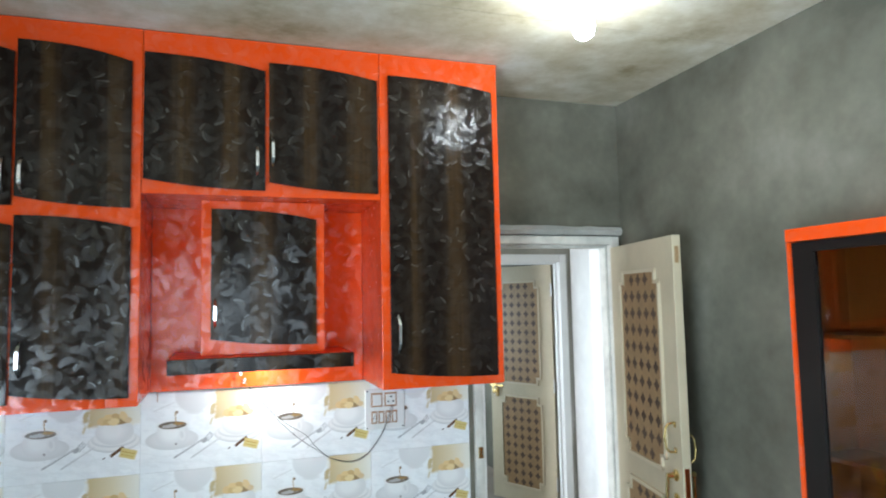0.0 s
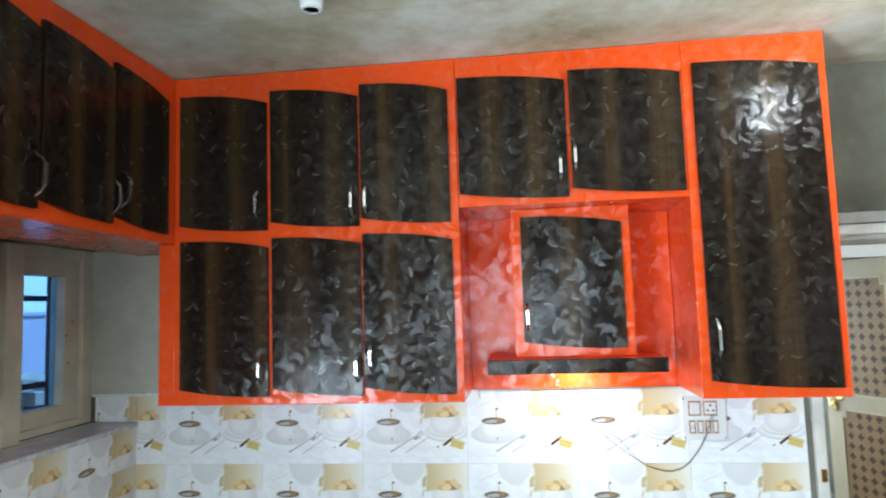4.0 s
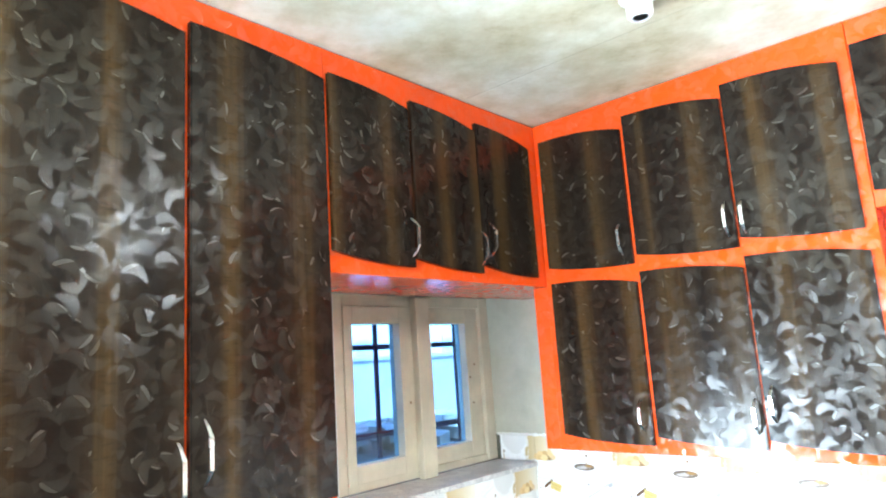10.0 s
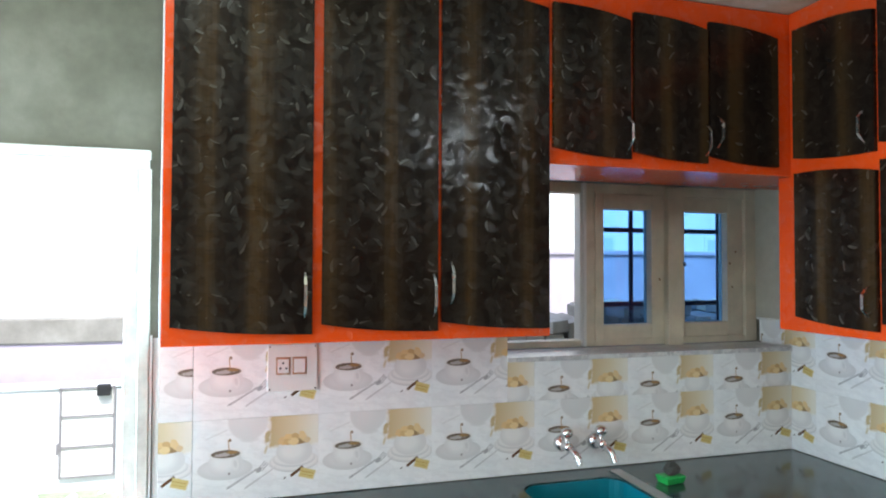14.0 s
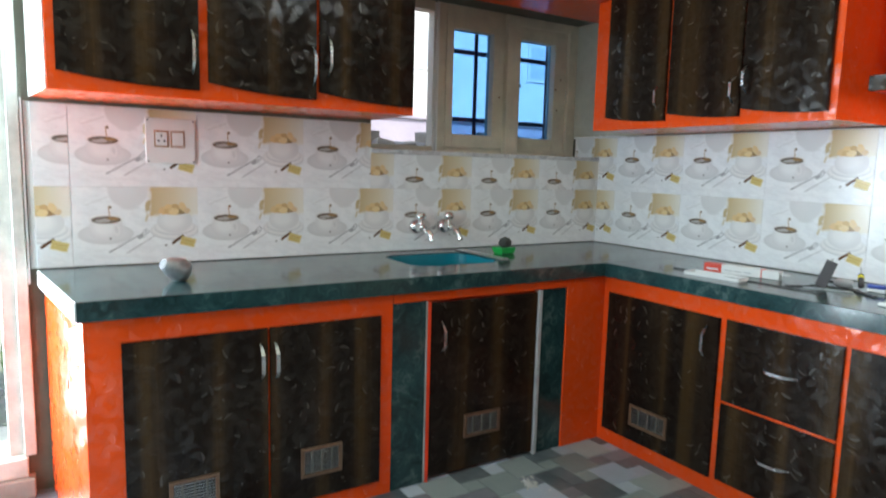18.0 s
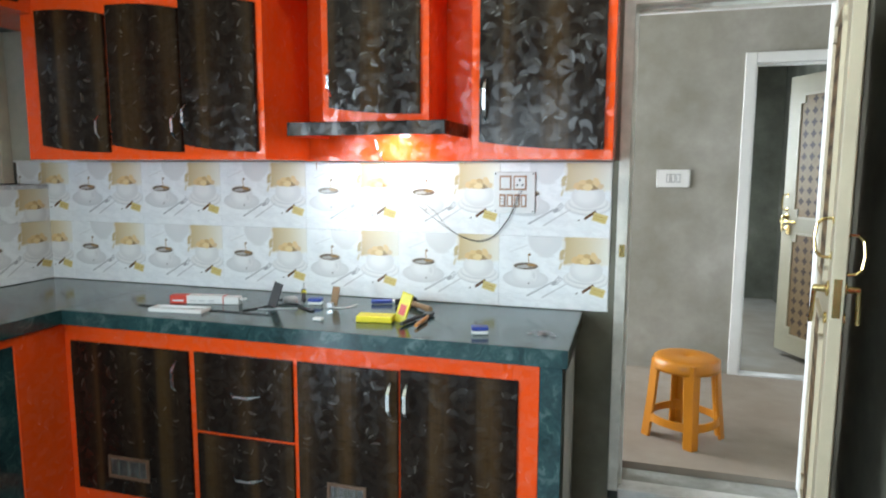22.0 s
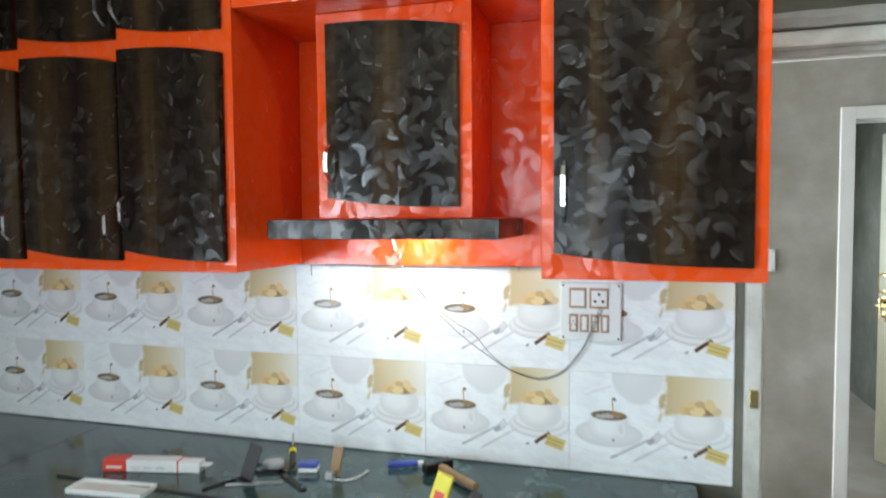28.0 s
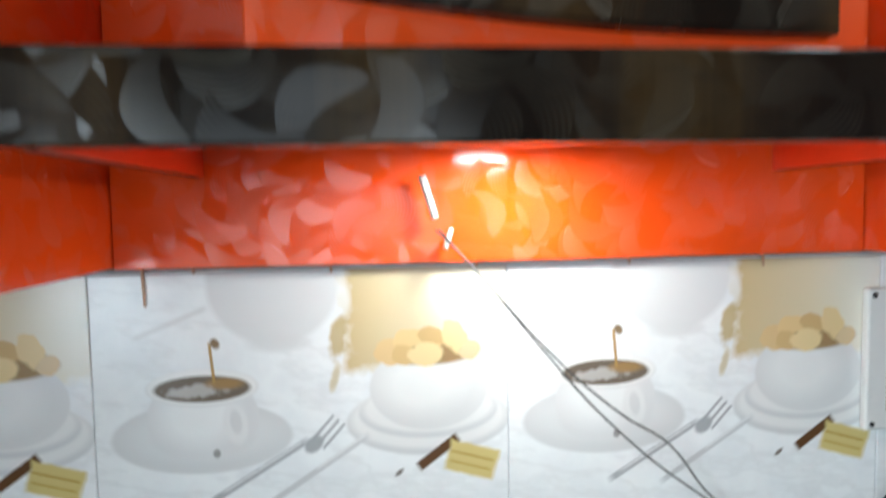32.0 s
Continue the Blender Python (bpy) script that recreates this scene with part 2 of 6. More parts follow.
def granite(name):
    n = Nodes(name)
    p = n.position()
    warp = n.noise(p, 3.0, 4.0, 0.6)
    vein = n.noise(n.node("VectorMath", p, n.vec(warp, warp, warp), operation="ADD").outputs[0], 7.0, 6.0, 0.7)
    speck = n.noise(p, 120.0, 2.0)
    col = n.ramp(vein, (0.36, (0.008, 0.026, 0.028)), (0.54, (0.021, 0.062, 0.064)), (0.72, (0.105, 0.165, 0.160)))
    col = n.mix(n.math("MULTIPLY", speck, 0.35), col, (0.011, 0.024, 0.026))
    up = n.math("GREATER_THAN", n.node("SeparateXYZ", n.node("NewGeometry").outputs["True Normal"]).outputs[2], 0.7)
    # dust plus the tiles' hazy reflection, mixed as grey into upward faces
    dust_haze = n.math("MULTIPLY", up, n.ramp(n.noise(p, 2.6, 6.0, 0.7), (0.40, 0.0), (0.68, 0.10)))
    col = n.mix(dust_haze, col, (0.27, 0.285, 0.28))
    return n.set(col, n.math("ADD", n.math("MULTIPLY_ADD", warp, 0.10, 0.10), n.math("MULTIPLY", dust_haze, 0.45)), coat=0.15)


def marble(name):
    """White marble crossed by smoky grey veins."""
    n = Nodes(name)
    p = n.position()
    warp = n.noise(p, 4.0, 5.0, 0.65)
    vein = n.math("ABSOLUTE", n.math("SUBTRACT", n.noise(n.node("VectorMath", p, n.vec(warp, warp, warp), operation="ADD").outputs[0], 5.0, 5.0, 0.65), 0.5))
    col = n.ramp(vein, (0.0, (0.40, 0.40, 0.43)), (0.035, (0.56, 0.56, 0.58)), (0.12, (0.72, 0.72, 0.71)))
    col = n.mix(n.math("MULTIPLY", n.noise(p, 14.0, 4.0), 0.35), col, (0.58, 0.57, 0.55))
    return n.set(col, 0.28)


def tile_print():
    """A glazed wall tile with its printed still life; u and v run from 0 to 1 over a whole tile."""
    n = Nodes("printed_tile")
    uv = n.node("SeparateXYZ", n.node("UVMap").outputs[0])
    X = n.math("MULTIPLY", uv.outputs[0], 0.45)
    Y = n.math("MULTIPLY", uv.outputs[1], 0.30)
    p2 = n.vec(X, Y)
    wob = n.math("SUBTRACT", n.noise(p2, 60.0, 2.0), 0.5)

    def oval(cx, cy, rx, ry, soft=0.12, rot=0.0, rag=0.0):
        d = n.node("VectorMath", p2, (cx, cy, 0), operation="SUBTRACT").outputs[0]
        if rot:
            t = n.node("VectorRotate", d, rotation_type="Z_AXIS")
            t.inputs["Angle"].default_value = radians(rot)
            d = t.outputs[0]
        q = n.node("VectorMath", d, (1 / rx, 1 / ry, 0), operation="MULTIPLY").outputs[0]
        e = n.node("VectorMath", q, operation="LENGTH").outputs["Value"]
        if rag:
            e = n.math("MULTIPLY_ADD", wob, rag, e)
        return n.math("DIVIDE", n.math("SUBTRACT", 1.0, e), soft, clamp=True)

    def bar(cx, cy, rx, ry, rot, rag=0.0):
        d = n.node("VectorMath", p2, (cx, cy, 0), operation="SUBTRACT").outputs[0]
        t = n.node("VectorRotate", d, rotation_type="Z_AXIS")
        t.inputs["Angle"].default_value = radians(rot)
        s = n.node("SeparateXYZ", t.outputs[0])
        ax = n.math("DIVIDE", n.math("ABSOLUTE", s.outputs[0]), rx)
        ay = n.math("DIVIDE", n.math("ABSOLUTE", s.outputs[1]), ry)
        e = n.math("MAXIMUM", ax, ay)
        if rag:
            e = n.math("MULTIPLY_ADD", wob, rag, e)
        return n.math("MULTIPLY", n.math("SUBTRACT", 1.0, e), 6.0, clamp=True)

    big = n.noise(p2, 9.0, 4.0, 0.6)
    vein = n.math("ABSOLUTE", n.math("SUBTRACT", n.noise(n.vec(n.math("ADD", X, Y), n.math("MULTIPLY", Y, 2.5)), 7.0, 4.0, 0.6), 0.5))
    col = n.ramp(big, (0.40, (0.83, 0.85, 0.87)), (0.55, (0.89, 0.91, 0.92)), (0.66, (0.84, 0.86, 0.88)))
    col = n.mix(n.math("MULTIPLY", n.math("SUBTRACT", 1.0, n.math("MULTIPLY", vein, 22.0), clamp=True), 0.35), col, (0.70, 0.71, 0.72))
    fade = n.ramp(n.math("DIVIDE", X, 0.45), (0.60, (0.58, 0.44, 0.22)), (0.80, (0.72, 0.62, 0.42)), (0.97, (0.82, 0.79, 0.70)))
    layers = [
        (oval(0.193, 0.288, 0.075, 0.072, 0.10), (0.724, 0.73, 0.737), 0.9),         # teapot behind
        (oval(0.180, 0.300, 0.055, 0.055, 0.8), (0.769, 0.775, 0.782), 0.9),
        (oval(0.196, 0.222, 0.040, 0.014, 0.5), (0.73, 0.737, 0.743), 0.9),
        (bar(0.082, 0.246, 0.045, 0.0030, -22), (0.704, 0.704, 0.711), 0.7),
        (bar(0.362, 0.250, 0.100, 0.068, 0, 0.30), fade, 0.95),                    # beige cloth
        (oval(0.262, 0.225, 0.012, 0.030, 0.5, 8, 1.5), (0.52, 0.4, 0.2), 0.9),
        (oval(0.257, 0.180, 0.006, 0.022, 0.5, 14, 1.0), (0.6, 0.5, 0.3), 0.8),
        (oval(0.268, 0.270, 0.010, 0.022, 0.5, -8, 1.5), (0.8, 0.79, 0.75), 0.8),
        (oval(0.113, 0.120, 0.099, 0.041, 0.06), (0.671, 0.678, 0.684), 0.95),        # saucer
        (oval(0.113, 0.124, 0.092, 0.036, 0.30), (0.743, 0.749, 0.756), 0.95),
        (oval(0.113, 0.118, 0.058, 0.024, 0.4), (0.639, 0.639, 0.645), 0.6),
        (oval(0.114, 0.142, 0.061, 0.048, 0.05), (0.73, 0.73, 0.737), 1.0),         # cup
        (oval(0.108, 0.146, 0.054, 0.045, 0.5), (0.847, 0.853, 0.853), 1.0),
        (oval(0.148, 0.134, 0.015, 0.026, 0.25, -8), (0.80, 0.80, 0.80), 0.95),
        (oval(0.1485, 0.136, 0.0075, 0.016, 0.35, -8), (0.69, 0.69, 0.695), 0.9),
        (oval(0.127, 0.102, 0.005, 0.006, 0.4), (0.16, 0.14, 0.13), 0.7),
        (oval(0.114, 0.175, 0.062, 0.022, 0.08), (0.756, 0.756, 0.756), 1.0),
        (oval(0.114, 0.176, 0.060, 0.0205, 0.08), (0.86, 0.86, 0.853), 1.0),
        (oval(0.114, 0.174, 0.0545, 0.0155, 0.12), (0.17, 0.135, 0.105), 1.0),     # coffee
        (oval(0.104, 0.171, 0.036, 0.0085, 0.4, 0, 2.4), (0.50, 0.48, 0.46), 0.9),
        (oval(0.138, 0.179, 0.026, 0.008, 0.5), (0.36, 0.22, 0.09), 0.9),
        (bar(0.125, 0.202, 0.0018, 0.024, -5), (0.42, 0.26, 0.09), 0.95),
        (oval(0.129, 0.223, 0.0058, 0.0075, 0.4, -30), (0.2, 0.12, 0.05), 0.95),
        (oval(0.360, 0.128, 0.094, 0.040, 0.05), (0.658, 0.665, 0.671), 0.95),        # plates
        (oval(0.360, 0.132, 0.093, 0.038, 0.12), (0.821, 0.821, 0.815), 1.0),
        (oval(0.360, 0.139, 0.080, 0.032, 0.06), (0.665, 0.671, 0.678), 0.95),
        (oval(0.360, 0.143, 0.078, 0.030, 0.12), (0.828, 0.828, 0.821), 1.0),
        (oval(0.361, 0.166, 0.068, 0.050, 0.05), (0.73, 0.73, 0.73), 1.0),         # bowl
        (oval(0.352, 0.170, 0.059, 0.045, 0.5), (0.841, 0.841, 0.834), 1.0),
        (oval(0.361, 0.207, 0.062, 0.018, 0.2), (0.33, 0.20, 0.08), 0.95),
        (oval(0.316, 0.207, 0.0172, 0.0167, 0.16, 20, 0.8), (0.72, 0.52, 0.27), 1.0),
        (oval(0.340, 0.221, 0.0189, 0.0123, 0.16, -10, 0.8), (0.76, 0.56, 0.28), 1.0),
        (oval(0.366, 0.223, 0.0172, 0.0114, 0.16, 15, 0.8), (0.62, 0.42, 0.20), 1.0),
        (oval(0.390, 0.222, 0.0146, 0.0211, 0.16, -25, 0.8), (0.76, 0.58, 0.31), 1.0),
        (oval(0.334, 0.203, 0.0155, 0.0123, 0.16, 0, 0.8), (0.66, 0.46, 0.22), 1.0),
        (oval(0.358, 0.203, 0.0224, 0.0141, 0.16, 0, 0.6), (0.80, 0.63, 0.34), 1.0),
        (oval(0.407, 0.206, 0.0138, 0.0106, 0.16, -20, 0.8), (0.7, 0.54, 0.33), 1.0),
        (bar(0.370, 0.091, 0.030, 0.0060, -36), (0.125, 0.06, 0.026), 1.0),       # cinnamon
        (bar(0.408, 0.080, 0.031, 0.019, 16, 0.25), (0.66, 0.54, 0.22), 1.0),      # wafer
        (bar(0.408, 0.085, 0.028, 0.0016, 16), (0.46, 0.28, 0.06), 0.8),
        (bar(0.406, 0.074, 0.026, 0.0014, 16), (0.5, 0.32, 0.07), 0.8),
        (oval(0.326, 0.070, 0.010, 0.0035, 0.5, -40, 1.2), (0.1, 0.07, 0.05), 0.9),
        (bar(0.172, 0.080, 0.066, 0.0040, -31), (0.4, 0.41, 0.43), 0.95),         # fork
        (bar(0.176, 0.084, 0.055, 0.0012, -31), (0.782, 0.788, 0.795), 0.9),
        (oval(0.232, 0.107, 0.014, 0.0095, 0.3, -40), (0.38, 0.39, 0.41), 0.95),
        (bar(0.242, 0.125, 0.0195, 0.0017, -48), (0.38, 0.39, 0.41), 0.95),
        (bar(0.248, 0.120, 0.0195, 0.0017, -48), (0.38, 0.39, 0.41), 0.95),
        (bar(0.254, 0.115, 0.0195, 0.0017, -48), (0.38, 0.39, 0.41), 0.95),
        (bar(0.236, 0.078, 0.070, 0.0036, -33), (0.6, 0.606, 0.619), 0.95),         # knife
        (bar(0.262, 0.097, 0.036, 0.0016, -33), (0.782, 0.788, 0.795), 0.9),
    ]
    for mask, color, amount in layers:
        col = n.mix(n.math("MULTIPLY", mask, amount), col, color)
    return n.set(col, 0.16, spec=0.20)


def ground_mat():
    n = Nodes("rubble_ground")
    p = n.position()
    a, b = n.noise(p, 2.5, 5.0, 0.7), n.noise(p, 30.0, 4.0, 0.6)
    col = n.ramp(a, (0.35, (0.36, 0.33, 0.28)), (0.5, (0.22, 0.26, 0.16)), (0.65, (0.12, 0.19, 0.08)))
    col = n.mix(n.math("MULTIPLY", b, 0.5), col, (0.40, 0.40, 0.37))
    n.bump(b, 0.6, 0.03)
    return n.set(col, 0.9)


def stone(name, color):
    n = Nodes(name)
    r = n.math("MULTIPLY_ADD", n.random(), 0.5, 0.75)
    col = n.mix(1.0, color, n.vec(r, r, r), "MULTIPLY")
    f = n.noise(n.position(), 40.0, 4.0, 0.6)
    n.bump(f, 0.15, 0.003)
    return n.set(col_vary(n, col), n.math("MULTIPLY_ADD", f, 0.2, 0.25))


def col_vary(n, col):
    f = n.noise(n.position(), 14.0, 5.0, 0.65)
    dust = n.noise(n.position(), 2.2, 4.0, 0.7)
    col = n.mix(n.math("MULTIPLY", f, 0.22), col, (0.15, 0.155, 0.15))
    return n.mix(n.math("MULTIPLY", n.ramp(dust, (0.42, 0.0), (0.75, 1.0)), 0.34), col, (0.46, 0.47, 0.46))


def mat_sheet():
    """A dusty board with a smear of white plaster powder."""
    n = Nodes("dusty_board")
    p = n.position()
    a, b, c = n.noise(p, 3.0, 5.0, 0.7), n.noise(p, 45.0, 4.0, 0.6), n.noise(p, 16.0, 6.0, 0.75)
    col = n.ramp(a, (0.35, (0.23, 0.22, 0.195)), (0.6, (0.32, 0.31, 0.28)), (0.8, (0.42, 0.41, 0.375)))
    col = n.mix(n.math("MULTIPLY", b, 0.4), col, (0.20, 0.19, 0.165))
    d = n.node("VectorMath", n.node("VectorMath", p, (1.50, -1.32, 0.0), operation="SUBTRACT").outputs[0], (4.2, 5.5, 0.0), operation="MULTIPLY").outputs[0]
    e = n.node("VectorMath", d, operation="LENGTH").outputs["Value"]
    near = n.math("SUBTRACT", 1.25, e, clamp=True)
    powder = n.math("MULTIPLY", n.math("SUBTRACT", n.math("ADD", near, n.math("MULTIPLY_ADD", c, 3.6, -1.8)), 0.75), 3.5, clamp=True)
    stray = n.ramp(n.noise(p, 24.0, 5.0, 0.7), (0.64, 0.0), (0.72, 1.0))
    col = n.mix(n.math("MAXIMUM", n.math("MULTIPLY", powder, 0.8), n.math("MULTIPLY", stray, 0.6)), col, (0.66, 0.65, 0.61))
    n.bump(n.math("ADD", b, powder), 0.3, 0.004)
    return n.set(col, 0.85)


M = {
    "dark": laminate("dark_leaf_laminate", True),
    "orange": laminate("orange_leaf_laminate", False),
    "orange_plain": plain("orange_board", (0.80, 0.052, 0.008), 0.35, vary=0.06),
    "granite": granite("green_granite"),
    "tile": tile_print(),
    "grout": plain("grout", (0.72, 0.72, 0.71), 0.8),
    "floor_grout": plain("floor_grout", (0.50, 0.52, 0.53), 0.9),
    "wall": plaster("grey_plaster", (0.080, 0.077, 0.056), (0.150, 0.144, 0.110), (0.225, 0.217, 0.175), 0.85, 2.0),
    "passage_wall": plaster("pale_cement_plaster", (0.24, 0.225, 0.185), (0.33, 0.315, 0.275), (0.41, 0.395, 0.36), 0.85, 2.0),
    "cream": plaster("cream_plaster", (0.40, 0.385, 0.30), (0.50, 0.485, 0.40), (0.57, 0.56, 0.48), 0.85, 3.0),
    "ceiling": ceiling_mat(),
    "white_wall": plaster("whitewash", (0.72, 0.72, 0.70), (0.78, 0.78, 0.77), (0.82, 0.82, 0.81)),
    "cement": plaster("cement", (0.26, 0.26, 0.24), (0.36, 0.36, 0.33), (0.46, 0.45, 0.42), 0.85, 4.0),
    "yard_cement": plaster("weathered_cement", (0.19, 0.18, 0.16), (0.25, 0.24, 0.215), (0.32, 0.31, 0.28), 0.9, 3.0),
    "cement_floor": plaster("cement_floor", (0.21, 0.165, 0.125), (0.28, 0.235, 0.19), (0.36, 0.33, 0.29), 0.75, 1.3),
    "chrome": plain("chrome", (0.82, 0.82, 0.82), 0.26, 1.0, vary=0.03),
    "brass": plain("brass", (0.72, 0.55, 0.24), 0.22, 1.0, vary=0.08),
    "steel": plain("steel", (0.55, 0.56, 0.57), 0.3, 1.0, vary=0.08),
    "black_metal": plain("dark_tool_steel", (0.045, 0.042, 0.042), 0.4, 0.8),
    "ivory": plain("ivory_paint", (0.50, 0.43, 0.30), 0.45, vary=0.10, scale=5.0, bump=0.12),
    "ivory_trim": plain("ivory_trim", (0.56, 0.48, 0.34), 0.4, vary=0.06),
    "lattice": plain("lattice_veneer", (0.29, 0.180, 0.085), 0.5, vary=0.15, scale=20.0),
    # dark brown that holds the shade of the lattice openings
    "lattice_dark": plain("lattice_shade_brown", (0.082, 0.048, 0.030), 0.6),
    "frame_paint": plain("pale_frame_primer", (0.60, 0.59, 0.54), 0.55, vary=0.22, scale=11.0, bump=0.25),
    "white_frame": plain("white_frame", (0.74, 0.74, 0.72), 0.5, vary=0.05, scale=6.0),
    "raw_wood": plain("pale_window_wood", (0.66, 0.60, 0.475), 0.6, vary=0.14, scale=7.0, bump=0.15),
    "marble": plain("grey_marble_sill", (0.42, 0.42, 0.42), 0.25, vary=0.22, scale=11.0),
    "sill_marble": marble("white_veined_marble"),
    "dirty_sill": plaster("dirty_whitewash", (0.33, 0.33, 0.31), (0.56, 0.56, 0.55), (0.68, 0.68, 0.68), 0.8, 5.0),
    "step_cement": plaster("worn_cement", (0.17, 0.17, 0.155), (0.25, 0.25, 0.23), (0.36, 0.36, 0.34), 0.9, 5.0),
    "bars": plain("grille_paint", (0.040, 0.018, 0.045), 0.5),
    "teal": plain("teal_plastic", (0.004, 0.20, 0.27), 0.35, vary=0.08),
    "white_plastic": plain("white_plastic", (0.78, 0.78, 0.77), 0.35, vary=0.03),
    "grey_plastic": plain("grey_plastic", (0.45, 0.46, 0.47), 0.4),
    "switch_brown": plain("switch_rim", (0.42, 0.25, 0.15), 0.4),
    "yellow": plain("yellow_box", (0.80, 0.68, 0.02), 0.4, vary=0.04),
    "red": plain("red_print", (0.70, 0.05, 0.02), 0.4, vary=0.05),
    "blue": plain("blue_plastic", (0.03, 0.06, 0.32), 0.35, vary=0.05),
    "grinder": plain("blue_tool_body", (0.015, 0.10, 0.22), 0.45),
    "rubber": plain("black_rubber", (0.018, 0.018, 0.019), 0.5),
    "green": plain("green_plastic", (0.02, 0.42, 0.08), 0.4),
    "scrub": plain("scrub_pad", (0.06, 0.065, 0.06), 0.9, bump=0.6),
    "stool": plain("amber_plastic", (0.52, 0.185, 0.006), 0.35, vary=0.10, scale=4.0),
    "wood": plain("tool_wood", (0.27, 0.165, 0.085), 0.55, vary=0.2, scale=18.0),
    "vent_wood": plain("vent_wood", (0.150, 0.082, 0.048), 0.5, vary=0.2, scale=22.0),
    "vent_grey": plain("vent_slats", (0.42, 0.43, 0.43), 0.33, 0.9),
    "paper": plain("white_card", (0.76, 0.76, 0.75), 0.55, vary=0.03),
    "card": plain("brown_card", (0.36, 0.25, 0.15), 0.7),
    "dust": plain("white_dust", (0.66, 0.65, 0.61), 0.95, vary=0.1),
    "board": mat_sheet(),
    "ground": ground_mat(),
    "blue_sheet": plain("white_sheet_paint", (0.74, 0.77, 0.80), 0.5, vary=0.06, scale=3.0),
    "lilac_wall": plain("lilac_boundary_wall", (0.43, 0.385, 0.45), 0.85, vary=0.12, scale=3.0),
    "brick": plain("pale_brick", (0.38, 0.345, 0.30), 0.9, vary=0.2, scale=12.0, bump=0.4),
    "weeds": plain("weeds", (0.075, 0.135, 0.035), 0.7, vary=0.3, scale=20.0),
    "amber_board": plain("amber_veneer", (0.46, 0.24, 0.075), 0.35, vary=0.2, scale=8.0),
    "black_frame": plain("black_frame", (0.012, 0.010, 0.009), 0.40, spec=0.22),
    "cup_grey": plain("grey_cup_metal", (0.42, 0.43, 0.45), 0.38, 0.6, vary=0.25, scale=30.0, bump=0.3),
    "gate_rail": plain("gate_rail_paint", (0.22, 0.21, 0.22), 0.6),
    # pale blue puts a sky reflection into the backdrop panes' colour
    "pale_pane": plain("painted_sky_pane", (0.55, 0.60, 0.66), 0.2),
    "vent_bar": plain("vent_bars", (0.12, 0.115, 0.10), 0.5),
    "wire": plain("dark_wire", (0.03, 0.03, 0.03), 0.5),
}


STONE = {"dark": stone("dark_slate", (0.090, 0.122, 0.138)), "green": stone("grey_green_stone", (0.305, 0.368, 0.362)), "lilac": stone("lilac_grey_stone", (0.46, 0.53, 0.64)),
         "plum": stone("plum_slate", (0.185, 0.190, 0.222)), "pale": stone("pale_stone", (0.47, 0.54, 0.60)), "moss": stone("moss_grey_stone", (0.245, 0.300, 0.292))}


def glass_mat(name, color, rough=0.0, alpha=1.0):
    n = Nodes(name)
    n.bsdf.inputs["IOR"].default_value = 1.45
    return n.set(color, rough, trans=alpha)


M["glass"] = glass_mat("window_glass", (0.16, 0.40, 0.78))
M["dark_glass"] = glass_mat("smoked_glass", (0.50, 0.38, 0.26))


def glow(name, color, power):
    n = Nodes(name)
    return n.set(color, 0.4, emit=color, power=power)


M["lit_bulb"] = glow("lit_bulb", (0.95, 1.0, 0.99), 60.0)
M["lit_hood"] = glow("lit_hood_lamp", (1.0, 0.97, 0.88), 30.0)


# ---- mesh helpers ----
def link(name, bm, material, parent=None, label=""):
    me = bpy.data.meshes.new(name)
    bm.to_mesh(me)
    bm.free()
    for m in material if isinstance(material, list) else [material]:
        me.materials.append(m)
    ob = new(name, me)
    if parent is not None:
        ob.parent = parent
    if label:
        ob["label"] = label
    return ob


def part(name, bm, material, parent, label=""):
    return link(name, bm, material, parent, label)


def box(bm, x0, x1, y0, y1, z0, z1, bevel=0.0):
    made = bmesh.ops.create_cube(bm, size=1.0)
    for v in made["verts"]:
        v.co = Vector(((x0 + x1) / 2 + v.co.x * (x1 - x0), (y0 + y1) / 2 + v.co.y * (y1 - y0), (z0 + z1) / 2 + v.co.z * (z1 - z0)))
    if bevel:
        edges = list({e for v in made["verts"] for e in v.link_edges})
        bmesh.ops.bevel(bm, geom=edges, offset=bevel, segments=2, affect="EDGES", profile=0.5)
    return bm


def boxes(*dims, bevel=0.0):
    bm = bmesh.new()
    for d in dims:
        box(bm, *d, bevel=bevel)
    return bm


def tube(bm, a, b, r0, r1=None, seg=14, caps=True):
    a, b = Vector(a), Vector(b)
    d = b - a
    m = Matrix.Translation((a + b) / 2) @ d.to_track_quat("Z", "Y").to_matrix().to_4x4()
    bmesh.ops.create_cone(bm, cap_ends=caps, segments=seg, radius1=r0, radius2=r0 if r1 is None else r1, depth=d.length, matrix=m)
    return bm


def lathe(bm, profile, at, seg=20, axis="Z"):
    """Turned shape: profile of (radius, height) about an upright axis through at."""
    rings = []
    for r, h in profile:
        ring = []
        for k in range(seg):
            a = 2 * math.pi * k / seg
            c, s = r * math.cos(a), r * math.sin(a)
            co = (c, s, h) if axis == "Z" else ((h, c, s) if axis == "X" else (c, h, s))
            ring.append(bm.verts.new(Vector(at) + Vector(co)))
        rings.append(ring)
    for p, q in zip(rings, rings[1:]):
        for k in range(seg):
            bm.faces.new((p[k], p[(k + 1) % seg], q[(k + 1) % seg], q[k]))
    for ring in (rings[0], rings[-1]):
        if len(set(tuple(round(c, 5) for c in v.co) for v in ring)) > 2:
            bm.faces.new(ring)
    bmesh.ops.recalc_face_normals(bm, faces=bm.faces)
    return bm


